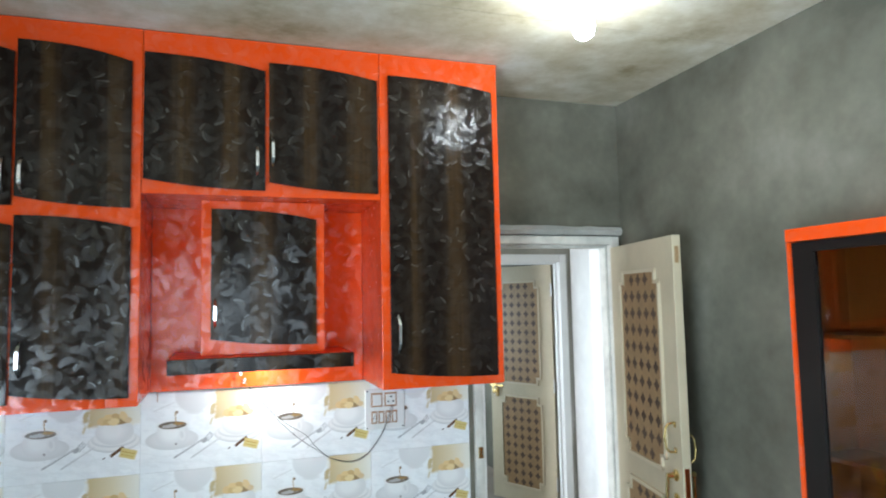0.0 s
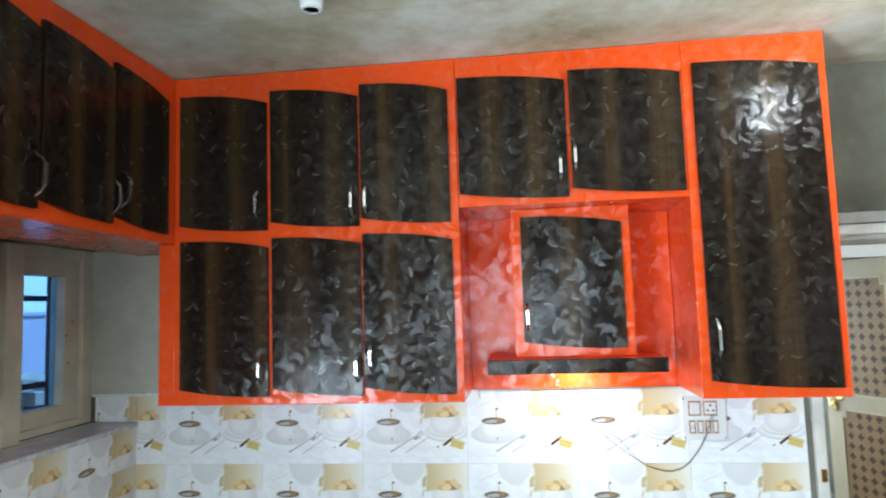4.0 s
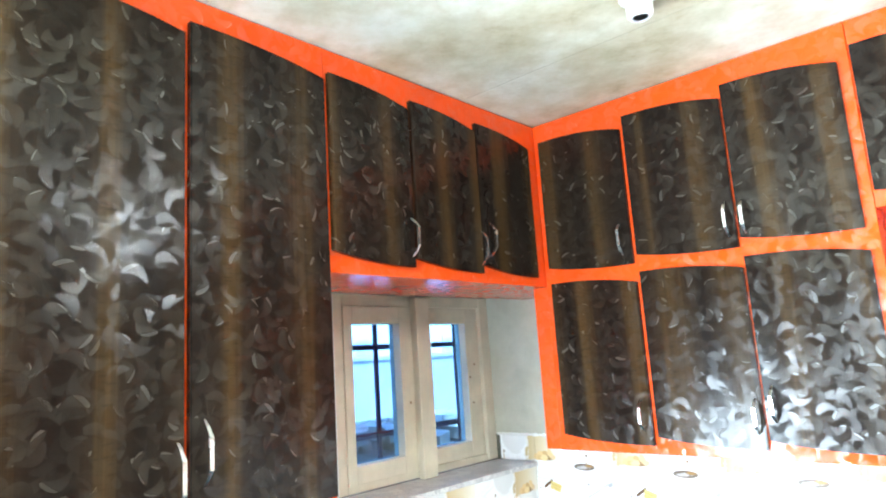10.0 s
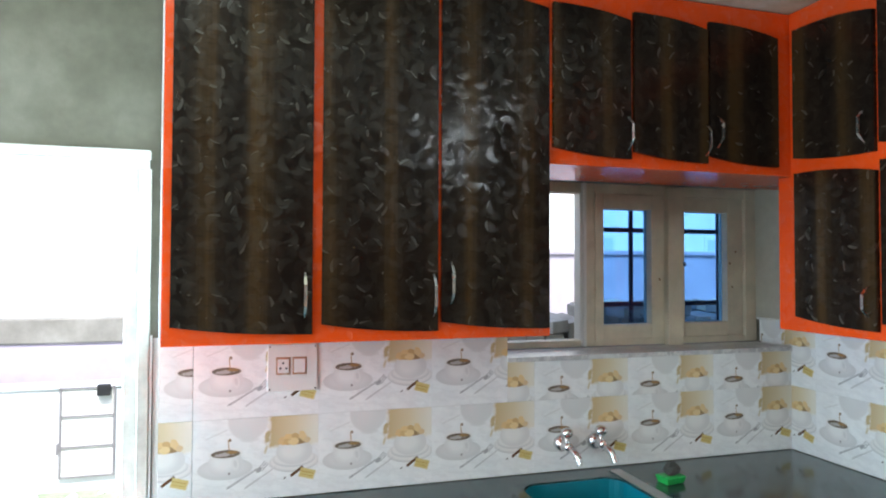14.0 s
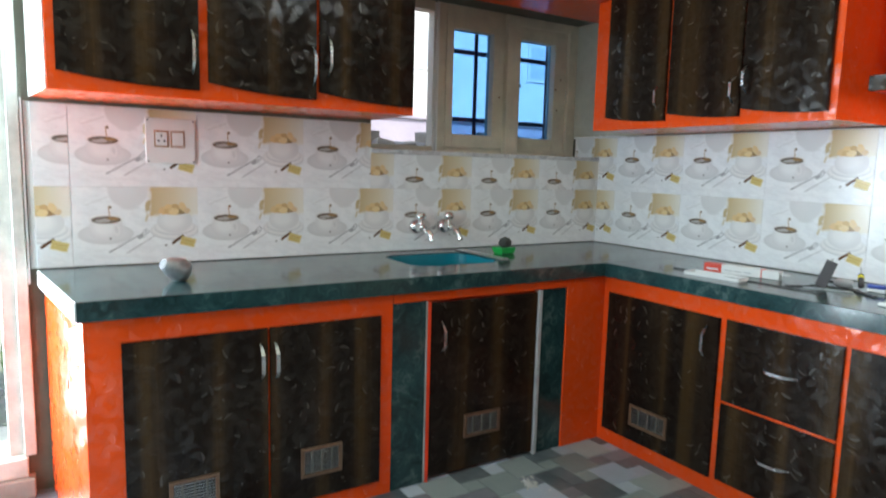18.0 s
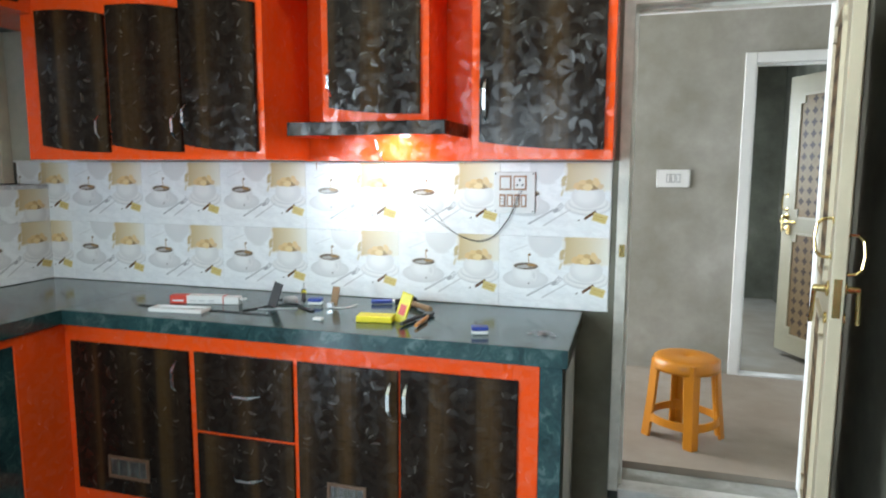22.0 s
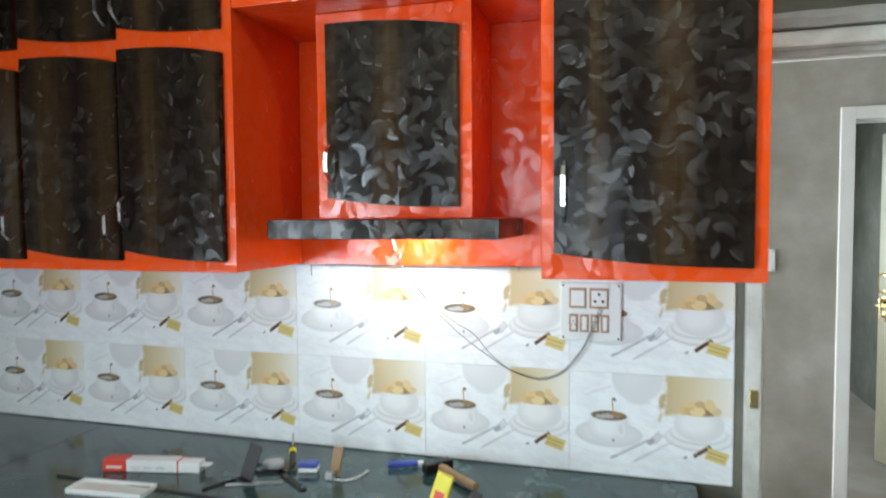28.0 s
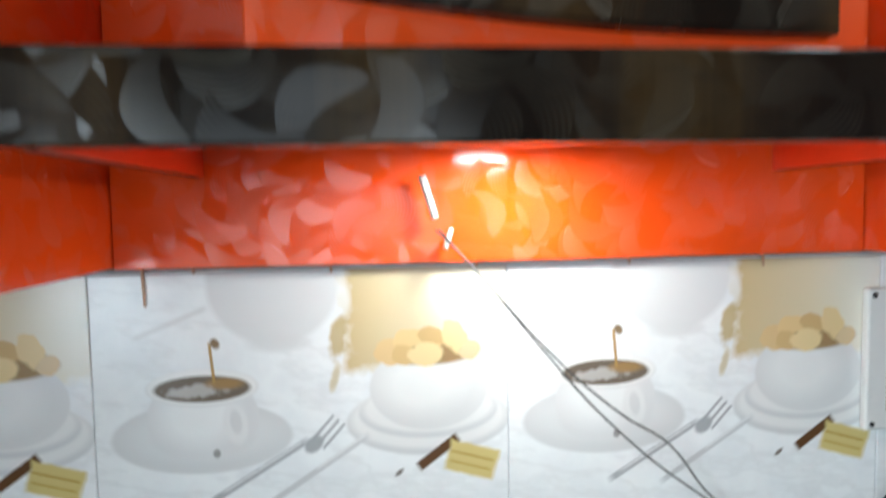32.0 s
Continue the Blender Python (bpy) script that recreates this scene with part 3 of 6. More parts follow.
def sweep(name, pts, r, material, parent=None, res=3):
    """A round cord along points, as a mesh."""
    cu = bpy.data.curves.new(name, "CURVE")
    cu.dimensions, cu.bevel_depth, cu.bevel_resolution, cu.resolution_u = "3D", r, 2, 6
    sp = cu.splines.new("BEZIER")
    sp.bezier_points.add(len(pts) - 1)
    for b, p in zip(sp.bezier_points, pts):
        b.co = p
        b.handle_left_type = b.handle_right_type = "AUTO"
    tmp = bpy.data.objects.new(name, cu)
    me = bpy.data.meshes.new_from_object(tmp)
    bpy.data.objects.remove(tmp)
    me.materials.append(material)
    ob = new(name, me)
    if parent is not None:
        ob.parent = parent
    return ob


def smooth(ob):
    for p in ob.data.polygons:
        p.use_smooth = True
    return ob


def empty(name, at=(0, 0, 0), rz=0.0):
    ob = new(name)
    ob.matrix_world = pose(*at, 0, 0, rz)
    return ob


def structure(name, bm, material, label, category):
    return tagged(link(name, bm, material), label, category, kind="structure")


def world_of(ob):
    m = ob.matrix_basis.copy()
    while ob.parent is not None:
        ob = ob.parent
        m = ob.matrix_basis @ m
    return m


def wpart(name, bm, material, parent, label=""):
    """A part given in world coordinates."""
    bm.transform(world_of(parent).inverted())
    return part(name, bm, material, parent, label)


def P(face, u, d, z):
    """A place on a wall: u along it to the right, d out into the room, z up."""
    return Vector((u, -d, z)) if face == "A" else Vector((d, u, z))


def fbox(face, u0, u1, d0, d1, z0, z1, bevel=0.0, bm=None):
    a, b = P(face, u0, d0, z0), P(face, u1, d1, z1)
    lo, hi = [min(p, q) for p, q in zip(a, b)], [max(p, q) for p, q in zip(a, b)]
    return box(bm or bmesh.new(), lo[0], hi[0], lo[1], hi[1], lo[2], hi[2], bevel)


def prism(face, outline, d0, d1, bevel=0.0):
    """A board with an outline of (u, z), from d0 to d1 off its wall."""
    bm = bmesh.new()
    back = [bm.verts.new(P(face, u, d0, z)) for u, z in outline]
    front = [bm.verts.new(P(face, u, d1, z)) for u, z in outline]
    f = bm.faces.new(front)
    bm.faces.new(list(reversed(back)))
    k = len(outline)
    for i in range(k):
        bm.faces.new((back[i], back[(i + 1) % k], front[(i + 1) % k], front[i]))
    bmesh.ops.recalc_face_normals(bm, faces=bm.faces)
    if bevel:
        bmesh.ops.bevel(bm, geom=list(f.edges), offset=bevel, segments=2, affect="EDGES")
    return bm


def arched(u0, u1, z0, z1, top=0.034, low=0.030):
    """Outline of a cabinet door whose top falls away to the right and whose foot lifts at the left."""
    out = []
    for k in range(11):
        s = k / 10
        out.append((u0 + (u1 - u0) * s, z0 + low * (1 - s) ** 2.2))
    for k in range(11):
        s = 1 - k / 10
        out.append((u0 + (u1 - u0) * s, z1 - top * s ** 2.4))
    return out


def pull(face, u, d, z0, z1, parent, flat=False, width=0.010):
    """A bent chrome bar handle; flat lays it level."""
    n = z1 - z0
    path = [(0.0, 0.0), (0.10 * n, 0.016), (0.26 * n, 0.033), (0.74 * n, 0.033), (0.90 * n, 0.016), (n, 0.0)]
    bm = bmesh.new()
    rings = []
    for (a, off), thin in zip(path, (0.55, 0.8, 1.0, 1.0, 0.8, 0.55)):
        ring = []
        for du, dd in ((-0.5, 0.0), (0.5, 0.0), (0.5, 0.005), (-0.5, 0.005)):
            if flat:
                ring.append(bm.verts.new(P(face, z0 + a, d + off + dd, u + du * width * thin)))
            else:
                ring.append(bm.verts.new(P(face, u + du * width * thin, d + off + dd, z0 + a)))
        rings.append(ring)
    for p, q in zip(rings, rings[1:]):
        for i in range(4):
            bm.faces.new((p[i], p[(i + 1) % 4], q[(i + 1) % 4], q[i]))
    bm.faces.new(rings[0])
    bm.faces.new(rings[-1])
    bmesh.ops.recalc_face_normals(bm, faces=bm.faces)
    return wpart("handle", bm, M["chrome"], parent, "bent chrome bar handle")


def vent(face, u0, u1, z0, z1, d, parent):
    t = 0.013
    bm = bmesh.new()
    for a in ((u0, u1, z0, z0 + t), (u0, u1, z1 - t, z1), (u0, u0 + t, z0 + t, z1 - t), (u1 - t, u1, z0 + t, z1 - t)):
        fbox(face, a[0], a[1], d, d + 0.007, a[2], a[3], 0.0015, bm)
    v = wpart("vent_frame", bm, M["vent_wood"], parent, "small wooden vent frame")
    bm = bmesh.new()
    k = 9
    for i in range(k):
        z = z0 + t + (z1 - z0 - 2 * t) * (i + 0.5) / k
        fbox(face, u0 + t, u1 - t, d + 0.0005, d + 0.0035, z - 0.0016, z + 0.0016, 0, bm)
    for i in (1, 2, 3):
        u = u0 + (u1 - u0) * i / 4
        bm_bar = bmesh.new()
        fbox(face, u - 0.0035, u + 0.0035, d + 0.001, d + 0.0055, z0 + t, z1 - t, 0, bm_bar)
        wpart("vent_divider", bm_bar, M["vent_bar"], v)
    wpart("vent_grille", bm, M["vent_grey"], parent, "grey vent grille")
    return v


def cabinet_door(face, parent, u0, u1, z0, z1, d, handle=None, shaped=True, thick=0.018, flat=False, vents=(), top=0.034):
    out = arched(u0, u1, z0, z1, top) if shaped else [(u0, z0), (u1, z0), (u1, z1), (u0, z1)]
    ob = wpart("door", prism(face, out, d, d + thick, 0.003), M["dark"], parent, "dark glossy door with embossed curled leaves")
    if handle:
        pull(face, handle[0], d + thick, handle[1], handle[2], ob, flat, 0.010 if shaped else 0.013)
    for v in vents:
        vent(face, *v, d + thick, ob)
    return ob


def skew_end(bm, end, depth, amount):
    """Leans the end of a run beyond y = end, so that it lies further along at the wall."""
    for v in bm.verts:
        if v.co.y < end:
            v.co.y -= amount * (depth - v.co.x) / depth
    return bm


def thing(name, at, label, category, group="", kind=""):
    return tagged(empty(name, at), label, category, group, kind)


# ---- room ----
H = 2.765         # ceiling
XR = 3.68         # wall with the showcase
YB = -4.6         # wall behind the walk
DOOR_X0, DOOR_X1 = 2.865, 3.655   # doorway to the passage
T = 0.23

bm = boxes((-0.0075, DOOR_X0, 0.008, T, 0.0, H), (DOOR_X1, 4.47, 0.008, T, 0.0, H), (DOOR_X0, DOOR_X1, 0.008, T, 2.095, H))
structure("wall_north", bm, M["wall"], "grey cement plaster wall with a doorway", "wall")
# window wall: window opening, then the yard door
WY0, WY1, WZ0, WZ1 = -1.46, 0.008, 1.325, 2.12
DY0, DY1, DZ1 = -4.42, -2.86, 2.10
XO = -0.36
bm = boxes((XO, -0.008, DY1, WY0, 0, H), (XO, -0.008, WY1, T, 0, H), (XO, -0.008, WY0, WY1, 0, WZ0), (XO, -0.008, WY0, WY1, WZ1, H),
           (XO, -0.008, DY0, DY1, DZ1, H), (XO, -0.008, YB - 0.2, DY0, 0, H))
structure("wall_west", bm, M["wall"], "grey plaster wall with a window and a yard door", "wall")
structure("wall_east", boxes((XR, XR + 0.15, YB - 0.2, 0.008, 0, H)), M["wall"], "bare grey cement plaster wall", "wall")
# unseen wall; the opening is added to go with the back fill lamp
structure("wall_south", boxes((-0.008, 0.9, YB - 0.2, YB, 0, H), (2.5, XR, YB - 0.2, YB, 0, H), (0.9, 2.5, YB - 0.2, YB, 0, 0.95), (0.9, 2.5, YB - 0.2, YB, 2.15, H)), M["wall"], "unseen bare grey cement plaster wall with an added window opening", "wall")
structure("ceiling", boxes((XO, XR + 0.15, YB - 0.2, T, H, H + 0.15)), M["ceiling"], "stained raw concrete ceiling", "ceiling")
structure("floor", boxes((XO, XR + 0.15, YB - 0.2, T, -0.12, -0.0035)), M["floor_grout"], "floor of mixed grey stone-look tiles", "floor")

# passage and far room
PZ = 0.13
structure("passage_floor", boxes((1.0, 4.47, T, 1.95, -0.1, PZ), (2.8, 4.47, 1.95, 4.6, -0.1, PZ - 0.01)), M["cement_floor"], "bare brown-grey cement floor", "floor")
FX0, FX1, FZ1 = 3.545, 4.315, 2.132
bm = boxes((1.0, FX0, 1.72, 1.95, PZ, H), (FX1, 4.47, 1.72, 1.95, PZ, H), (FX0, FX1, 1.72, 1.95, FZ1, H))
structure("passage_wall", bm, M["passage_wall"], "grey plaster wall with a white-framed doorway", "wall")
structure("passage_end_wall", boxes((4.36, 4.47, T, 1.72, PZ, H)), M["white_wall"], "whitewashed end wall of the passage", "wall")
# unseen end wall; its opening is added to hold the corridor fill lamp
structure("passage_west_wall", boxes((0.85, 1.0, T, 0.43, PZ, H), (0.85, 1.0, 1.53, 1.72, PZ, H), (0.85, 1.0, 0.43, 1.53, PZ, 0.55), (0.85, 1.0, 0.43, 1.53, 2.35, H)), M["passage_wall"], "unseen plastered end wall with an added window opening", "wall")
structure("passage_ceiling", boxes((1.0, 4.47, T, 4.65, H, H + 0.15)), M["ceiling"], "raw concrete ceiling", "ceiling")
# the west side is unseen, its opening added for the far room fill
bm = boxes((2.8, 4.32, 4.5, 4.65, PZ - 0.01, H), (4.32, 4.47, 1.95, 4.65, PZ - 0.01, H),
           (2.65, 2.8, 1.95, 2.5, PZ, H), (2.65, 2.8, 3.7, 4.65, PZ, H), (2.65, 2.8, 2.5, 3.7, PZ, 0.8), (2.65, 2.8, 2.5, 3.7, 2.2, H))
structure("far_room_wall", bm, M["wall"], "dim grey plaster wall of the far room", "wall")

# ground and what stands outside
bm = bmesh.new()
bmesh.ops.create_grid(bm, x_segments=2, y_segments=2, size=600)
bm.transform(Matrix.Translation((0, 0, -0.14)))
structure("ground", bm, M["ground"], "rough green ground with rubble", "ground")

# plaster ledge over the passage door, its step and frame
def rough_ledge(x0, x1, y0, y1, z0, z1, n=46, amount=0.006):
    """A hand-trowelled ledge with an uneven edge."""
    bm = bmesh.new()
    rows = []
    for i in range(n + 1):
        x = x0 + (x1 - x0) * i / n
        w = [amount * noise.noise(Vector((x * 17, 3.1 * k, 0.7))) for k in range(4)]
        mid = (z0 + z1) / 2
        rows.append([bm.verts.new(p) for p in ((x, y1, z0), (x, y0 * 0.7 + w[0], z0 + w[1] * 0.4), (x, y0 + w[2], mid + w[1]), (x, y0 * 0.6 + w[3], z1 + w[3]), (x, y1, z1 + w[0] * 0.6))])
    for p, q in zip(rows, rows[1:]):
        for k in range(5):
            bm.faces.new((p[k], p[(k + 1) % 5], q[(k + 1) % 5], q[k]))
    bm.faces.new(rows[0])
    bm.faces.new(rows[-1])
    bmesh.ops.recalc_face_normals(bm, faces=bm.faces)
    return bm


structure("lintel_ledge", rough_ledge(2.852, 3.66, -0.040, 0.006, 2.098, 2.140), M["cement"], "rough cement ledge over the door", "trim")
structure("door_step", boxes((DOOR_X0, DOOR_X1, 0.088, T - 0.002, 0.0, 0.10), (DOOR_X0, DOOR_X1, 0.0065, 0.0875, 0.0, 0.052), bevel=0.006), M["step_cement"], "worn cement step under the door", "step")
structure("step_nosing", rough_ledge(2.80, 3.66, -0.088, 0.006, 0.0, 0.026, 60, 0.012), M["cement"], "hand-trowelled cement apron below the door step", "trim")


def door_frame(name, x0, x1, z0, z1, y0, y1, w, mat, label, sill=True):
    th = thing(name, ((x0 + x1) / 2, (y0 + y1) / 2, z0), label, "door frame", kind="structure")
    th["kind"] = "structure"
    wpart("jamb", boxes((x0, x0 + w, y0, y1, z0, z1), bevel=0.004), mat, th)
    wpart("jamb", boxes((x1 - w, x1, y0, y1, z0, z1), bevel=0.004), mat, th)
    wpart("head", boxes((x0 + w, x1 - w, y0, y1, z1 - w, z1), bevel=0.004), mat, th)
    # rebate strips
    wpart("stop_bead", boxes((x0 + w, x0 + w + 0.014, y0 + 0.045, y1, z0, z1 - w), (x1 - w - 0.014, x1 - w, y0 + 0.045, y1, z0, z1 - w),
                             (x0 + w + 0.014, x1 - w - 0.014, y0 + 0.045, y1, z1 - w - 0.014, z1 - w), bevel=0.002), mat, th)
    if sill:
        wpart("sill", boxes((x0 + w, x1 - w, y0, y1, z0 - 0.045, z0 + 0.012), bevel=0.005), M["dirty_sill"], th, "dirty white sill")
    return th


near_frame = door_frame("door_frame_1", DOOR_X0, DOOR_X1, 0.10, 2.095, -0.012, 0.085, 0.042, M["frame_paint"], "worn pale grey wooden door frame")
wpart("strike_plate", boxes((DOOR_X0 + 0.012, DOOR_X0 + 0.034, -0.017, -0.012, 1.085, 1.135), bevel=0.001), M["brass"], near_frame, "small brass strike plate")
door_frame("door_frame_2", FX0, FX1, PZ, FZ1, 1.70, 1.78, 0.062, M["white_frame"], "white-painted wooden door frame")


def carved_leaf(name, label, w, z0, z1):
    """An ivory panelled leaf, hinge at the origin, lying along -x, face towards -y and back +y."""
    th = thing(name, (0, 0, 0), label, "door", kind="structure")
    t = 0.036
    h = z1 - z0
    part("leaf", boxes((-w, 0, -t / 2, t / 2, z0, z1), bevel=0.003), M["ivory"], th)
    panels = [(z0 + 0.47 * h + 0.055, z1 - 0.13), (z0 + 0.13, z0 + 0.47 * h - 0.055)]
    for side in (-1, 1):
        for a, b in panels:
            u0, u1 = -w + 0.12, -0.12
            y = side * t / 2
            lo, hi = sorted((y + side * 0.001, y + side * 0.004))
            nk, nb = 0.035, 0.05
            outline = [(u0 + nk, a), (u1 - nk, a), (u1 - nk, a + nb), (u1, a + nb), (u1, b - nb), (u1 - nk, b - nb), (u1 - nk, b), (u0 + nk, b),
                       (u0 + nk, b - nb), (u0, b - nb), (u0, a + nb), (u0 + nk, a + nb)]
            bm = bmesh.new()
            ve = [bm.verts.new((u, hi, z)) for u, z in outline]
            vb = [bm.verts.new((u, lo, z)) for u, z in outline]
            bm.faces.new(ve)
            bm.faces.new(list(reversed(vb)))
            for i in range(12):
                bm.faces.new((vb[i], vb[(i + 1) % 12], ve[(i + 1) % 12], ve[i]))
            bmesh.ops.recalc_face_normals(bm, faces=bm.faces)
            panel = part("panel", bm, M["lattice"], th, "brown lattice panel")
            # raised bead round the panel
            bm = bmesh.new()
            for i in range(12):
                (p, q), (r, s) = outline[i], outline[(i + 1) % 12]
                g = 0.007
                box(bm, min(p, r) - g, max(p, r) + g, *sorted((y, y + side * 0.012)), min(q, s) - g, max(q, s) + g)
            part("bead", bm, M["ivory_trim"], th)
            # flat lobes on the panel; the openings' shade is in their dark colour
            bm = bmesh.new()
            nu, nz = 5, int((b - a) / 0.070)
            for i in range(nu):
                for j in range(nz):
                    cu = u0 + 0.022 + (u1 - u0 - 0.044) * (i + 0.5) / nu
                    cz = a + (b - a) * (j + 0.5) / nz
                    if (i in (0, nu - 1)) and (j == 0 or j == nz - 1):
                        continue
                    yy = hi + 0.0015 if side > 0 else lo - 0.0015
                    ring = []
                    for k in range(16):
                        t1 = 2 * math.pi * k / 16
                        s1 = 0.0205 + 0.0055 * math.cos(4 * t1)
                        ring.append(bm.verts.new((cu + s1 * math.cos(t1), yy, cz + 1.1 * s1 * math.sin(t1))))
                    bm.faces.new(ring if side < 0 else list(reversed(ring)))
            part("lattice_opening", bm, M["lattice_dark"], panel, "flat dark four-lobed patches painted as shaded openings")
    zl = z0 + 0.47 * h
    for side in (-1, 1):
        y = side * t / 2
        bm = bmesh.new()
        up = zl + (0.154 if side < 0 else 0.200)
        pts = [(-w + 0.045, y + side * out, up + dz) for out, dz in ((0.0, -0.050), (0.006, -0.056), (0.026, -0.054), (0.040, -0.040), (0.045, 0.0), (0.040, 0.040), (0.026, 0.054), (0.006, 0.056), (0.0, 0.050))]
        for p, q in zip(pts, pts[1:]):
            tube(bm, p, q, 0.0045, seg=8)
        for dz in (-0.050, 0.050):
            box(bm, -w + 0.037, -w + 0.053, *sorted((y, y + side * 0.003)), up + dz - 0.011, up + dz + 0.011)
        part("pull_handle", bm, M["brass"], th, "bowed brass pull handle")
        bm = lathe(bmesh.new(), [(0.001, 0.0), (0.022, 0.001), (0.022, side * 0.006), (0.011, side * 0.010), (0.010, side * 0.040), (0.001, side * 0.042)], (-w + 0.05, y, zl + 0.055), 16, "Y")
        tube(bm, (-w + 0.05, y + side * 0.036, zl + 0.055), (-w + 0.058, y + side * 0.040, zl - 0.045), 0.0065, seg=8)
        part("lever_lock", bm, M["brass"], th, "brass lever lock")
        bm = lathe(bmesh.new(), [(0.001, 0.0), (0.017, 0.001), (0.017, side * 0.008), (0.009, side * 0.010), (0.001, side * 0.0105)], (-w + 0.05, y, zl - 0.030), 16, "Y")
        part("lock_cylinder", bm, M["brass"], th, "round brass key cylinder")
    part("latch_plate", boxes((-w - 0.0015, -w + 0.001, -0.010, 0.010, zl - 0.02, zl + 0.09)), M["brass"], th)
    part("bolt_recess", boxes((-w - 0.0012, -w + 0.001, -0.008, 0.008, z1 - 0.11, z1 - 0.045)), M["lattice"], th, "bare wooden recess of the top bolt")
    for zc in (z0 + 0.2, z0 + 0.5 * h, z1 - 0.2):
        bm = bmesh.new()
        tube(bm, (0.004, -t / 2, zc - 0.05), (0.004, -t / 2, zc + 0.05), 0.007, seg=8)
        part("hinge", bm, M["steel"], th)
    return th


leaf = carved_leaf("door_1", "open ivory panelled door with brown lattice insets", 0.630, 0.165, 2.034)
leaf.matrix_basis = pose(3.596, -0.050, 0, 0, 0, 78.9)
leaf2 = carved_leaf("door_2", "ivory panelled door ajar with brown lattice insets and brass latch", 0.65, 0.16, 2.06)
leaf2.matrix_basis = pose(4.238, 1.80, 0, 0, 0, -64)
bm = boxes((-0.640, -0.510, -0.026, -0.019, 1.062, 1.082), bevel=0.002)
tube(bm, (-0.648, -0.031, 1.072), (-0.520, -0.031, 1.072), 0.006, seg=10)
part("tower_bolt", bm, M["brass"], leaf2, "brass tower bolt")
bm = boxes((-0.592, -0.560, -0.030, -0.019, 0.985, 1.050), bevel=0.003)
tube(bm, (-0.576, -0.034, 1.050), (-0.576, -0.034, 1.068), 0.005, seg=8)
part("hasp", bm, M["brass"], leaf2, "hanging brass hasp")

# yard door frame in the window wall
structure("door_reveal", boxes((DOOR_X1 - 0.030, DOOR_X1 - 0.0005, 0.0855, T - 0.003, 0.101, 2.062), (DOOR_X0 + 0.0005, DOOR_X0 + 0.012, 0.0855, T - 0.003, 0.101, 2.062), (DOOR_X0 + 0.0005, DOOR_X1 - 0.0005, 0.0855, T - 0.003, 2.0625, 2.0945)), M["white_wall"], "whitewashed reveal of the passage door", "trim")
th = thing("door_frame_3", (-0.15, (DY0 + DY1) / 2, 0), "pale primed frame of the yard door, standing open", "door frame", kind="structure")
for a, b in ((DY0, DY0 + 0.06), (DY1 - 0.06, DY1)):
    wpart("jamb", boxes((-0.12, -0.012, a, b, 0.15, DZ1), bevel=0.004), M["frame_paint"], th)
wpart("head", boxes((-0.12, -0.012, DY0 + 0.06, DY1 - 0.06, DZ1 - 0.06, DZ1), bevel=0.004), M["white_frame"], th)
wpart("sill", boxes((XO, 0.03, DY0, DY1, 0.075, 0.15), bevel=0.006), M["frame_paint"], th, "dusty pale sill")
wpart("head_moulding", boxes((-0.010, 0.012, DY0 - 0.02, DY1 + 0.02, 2.066, 2.098), (-0.010, 0.024, DY0 - 0.03, DY1 + 0.025, 2.0985, 2.130), bevel=0.004), M["white_frame"], th, "pale head moulding")
wpart("architrave", boxes((-0.0075, 0.010, -2.872, -2.832, 0.15, 2.065), bevel=0.004), M["frame_paint"], th, "pale side moulding")
structure("tile_edge_strip", boxes((-0.0075, 0.004, -2.8305, -2.8235, 0.80, 1.470)), M["white_plastic"], "thin white strip at the end of the wall tiles", "trim")
structure("yard_step", boxes((XO, 0.05, DY0 - 0.03, DY1 + 0.02, 0.0, 0.074), bevel=0.006), M["cement"], "cement step at the yard door", "step")

# window
win = thing("window_1", (-0.25, (WY0 + WY1) / 2, WZ0 + 0.02), "pale wooden window with two closed casements, one open bay and iron bars", "window", kind="structure")
fx0, fx1 = -0.30, -0.225
for a, b in ((WY0, WY0 + 0.05), (-0.062, WY1 - 0.001)):
    wpart("window_frame", boxes((fx0, fx1, a, b, WZ0 + 0.02, WZ1), bevel=0.004), M["raw_wood"], win)
wpart("mullion", boxes((fx0, fx1, -0.968, -0.925, WZ0 + 0.02, WZ1), bevel=0.004), M["raw_wood"], win)
wpart("mullion_bead", boxes((fx0, fx1 - 0.012, -0.995, -0.969, WZ0 + 0.02, WZ1), (fx1 - 0.011, fx1 + 0.004, -0.983, -0.969, WZ0 + 0.02, WZ1), bevel=0.003), M["white_frame"], win, "white-painted bead of the mullion")
for y, z, back in ((-0.128, 1.62, 0.026), (-0.142, 1.74, 0.026), (-0.575, 1.66, 0.0), (-0.105, 1.80, 0.026)):
    wpart("knot", tube(bmesh.new(), (fx1 + 0.0078 - back, y, z), (fx1 + 0.0092 - back, y, z), 0.006, seg=10), M["wood"], win, "dark knot in the wood")
for a, b in ((WY0 + 0.05, -0.996), (-0.924, -0.063)):
    wpart("window_head", boxes((fx0, fx1 - 0.002, a, b, WZ1 - 0.05, WZ1), bevel=0.003), M["raw_wood"], win)
for a, b in ((WY0 + 0.05, -0.996), (-0.924, -0.063)):
    wpart("window_foot", boxes((fx0, fx1 - 0.002, a, b, WZ0 + 0.02, WZ0 + 0.05), bevel=0.003), M["raw_wood"], win)
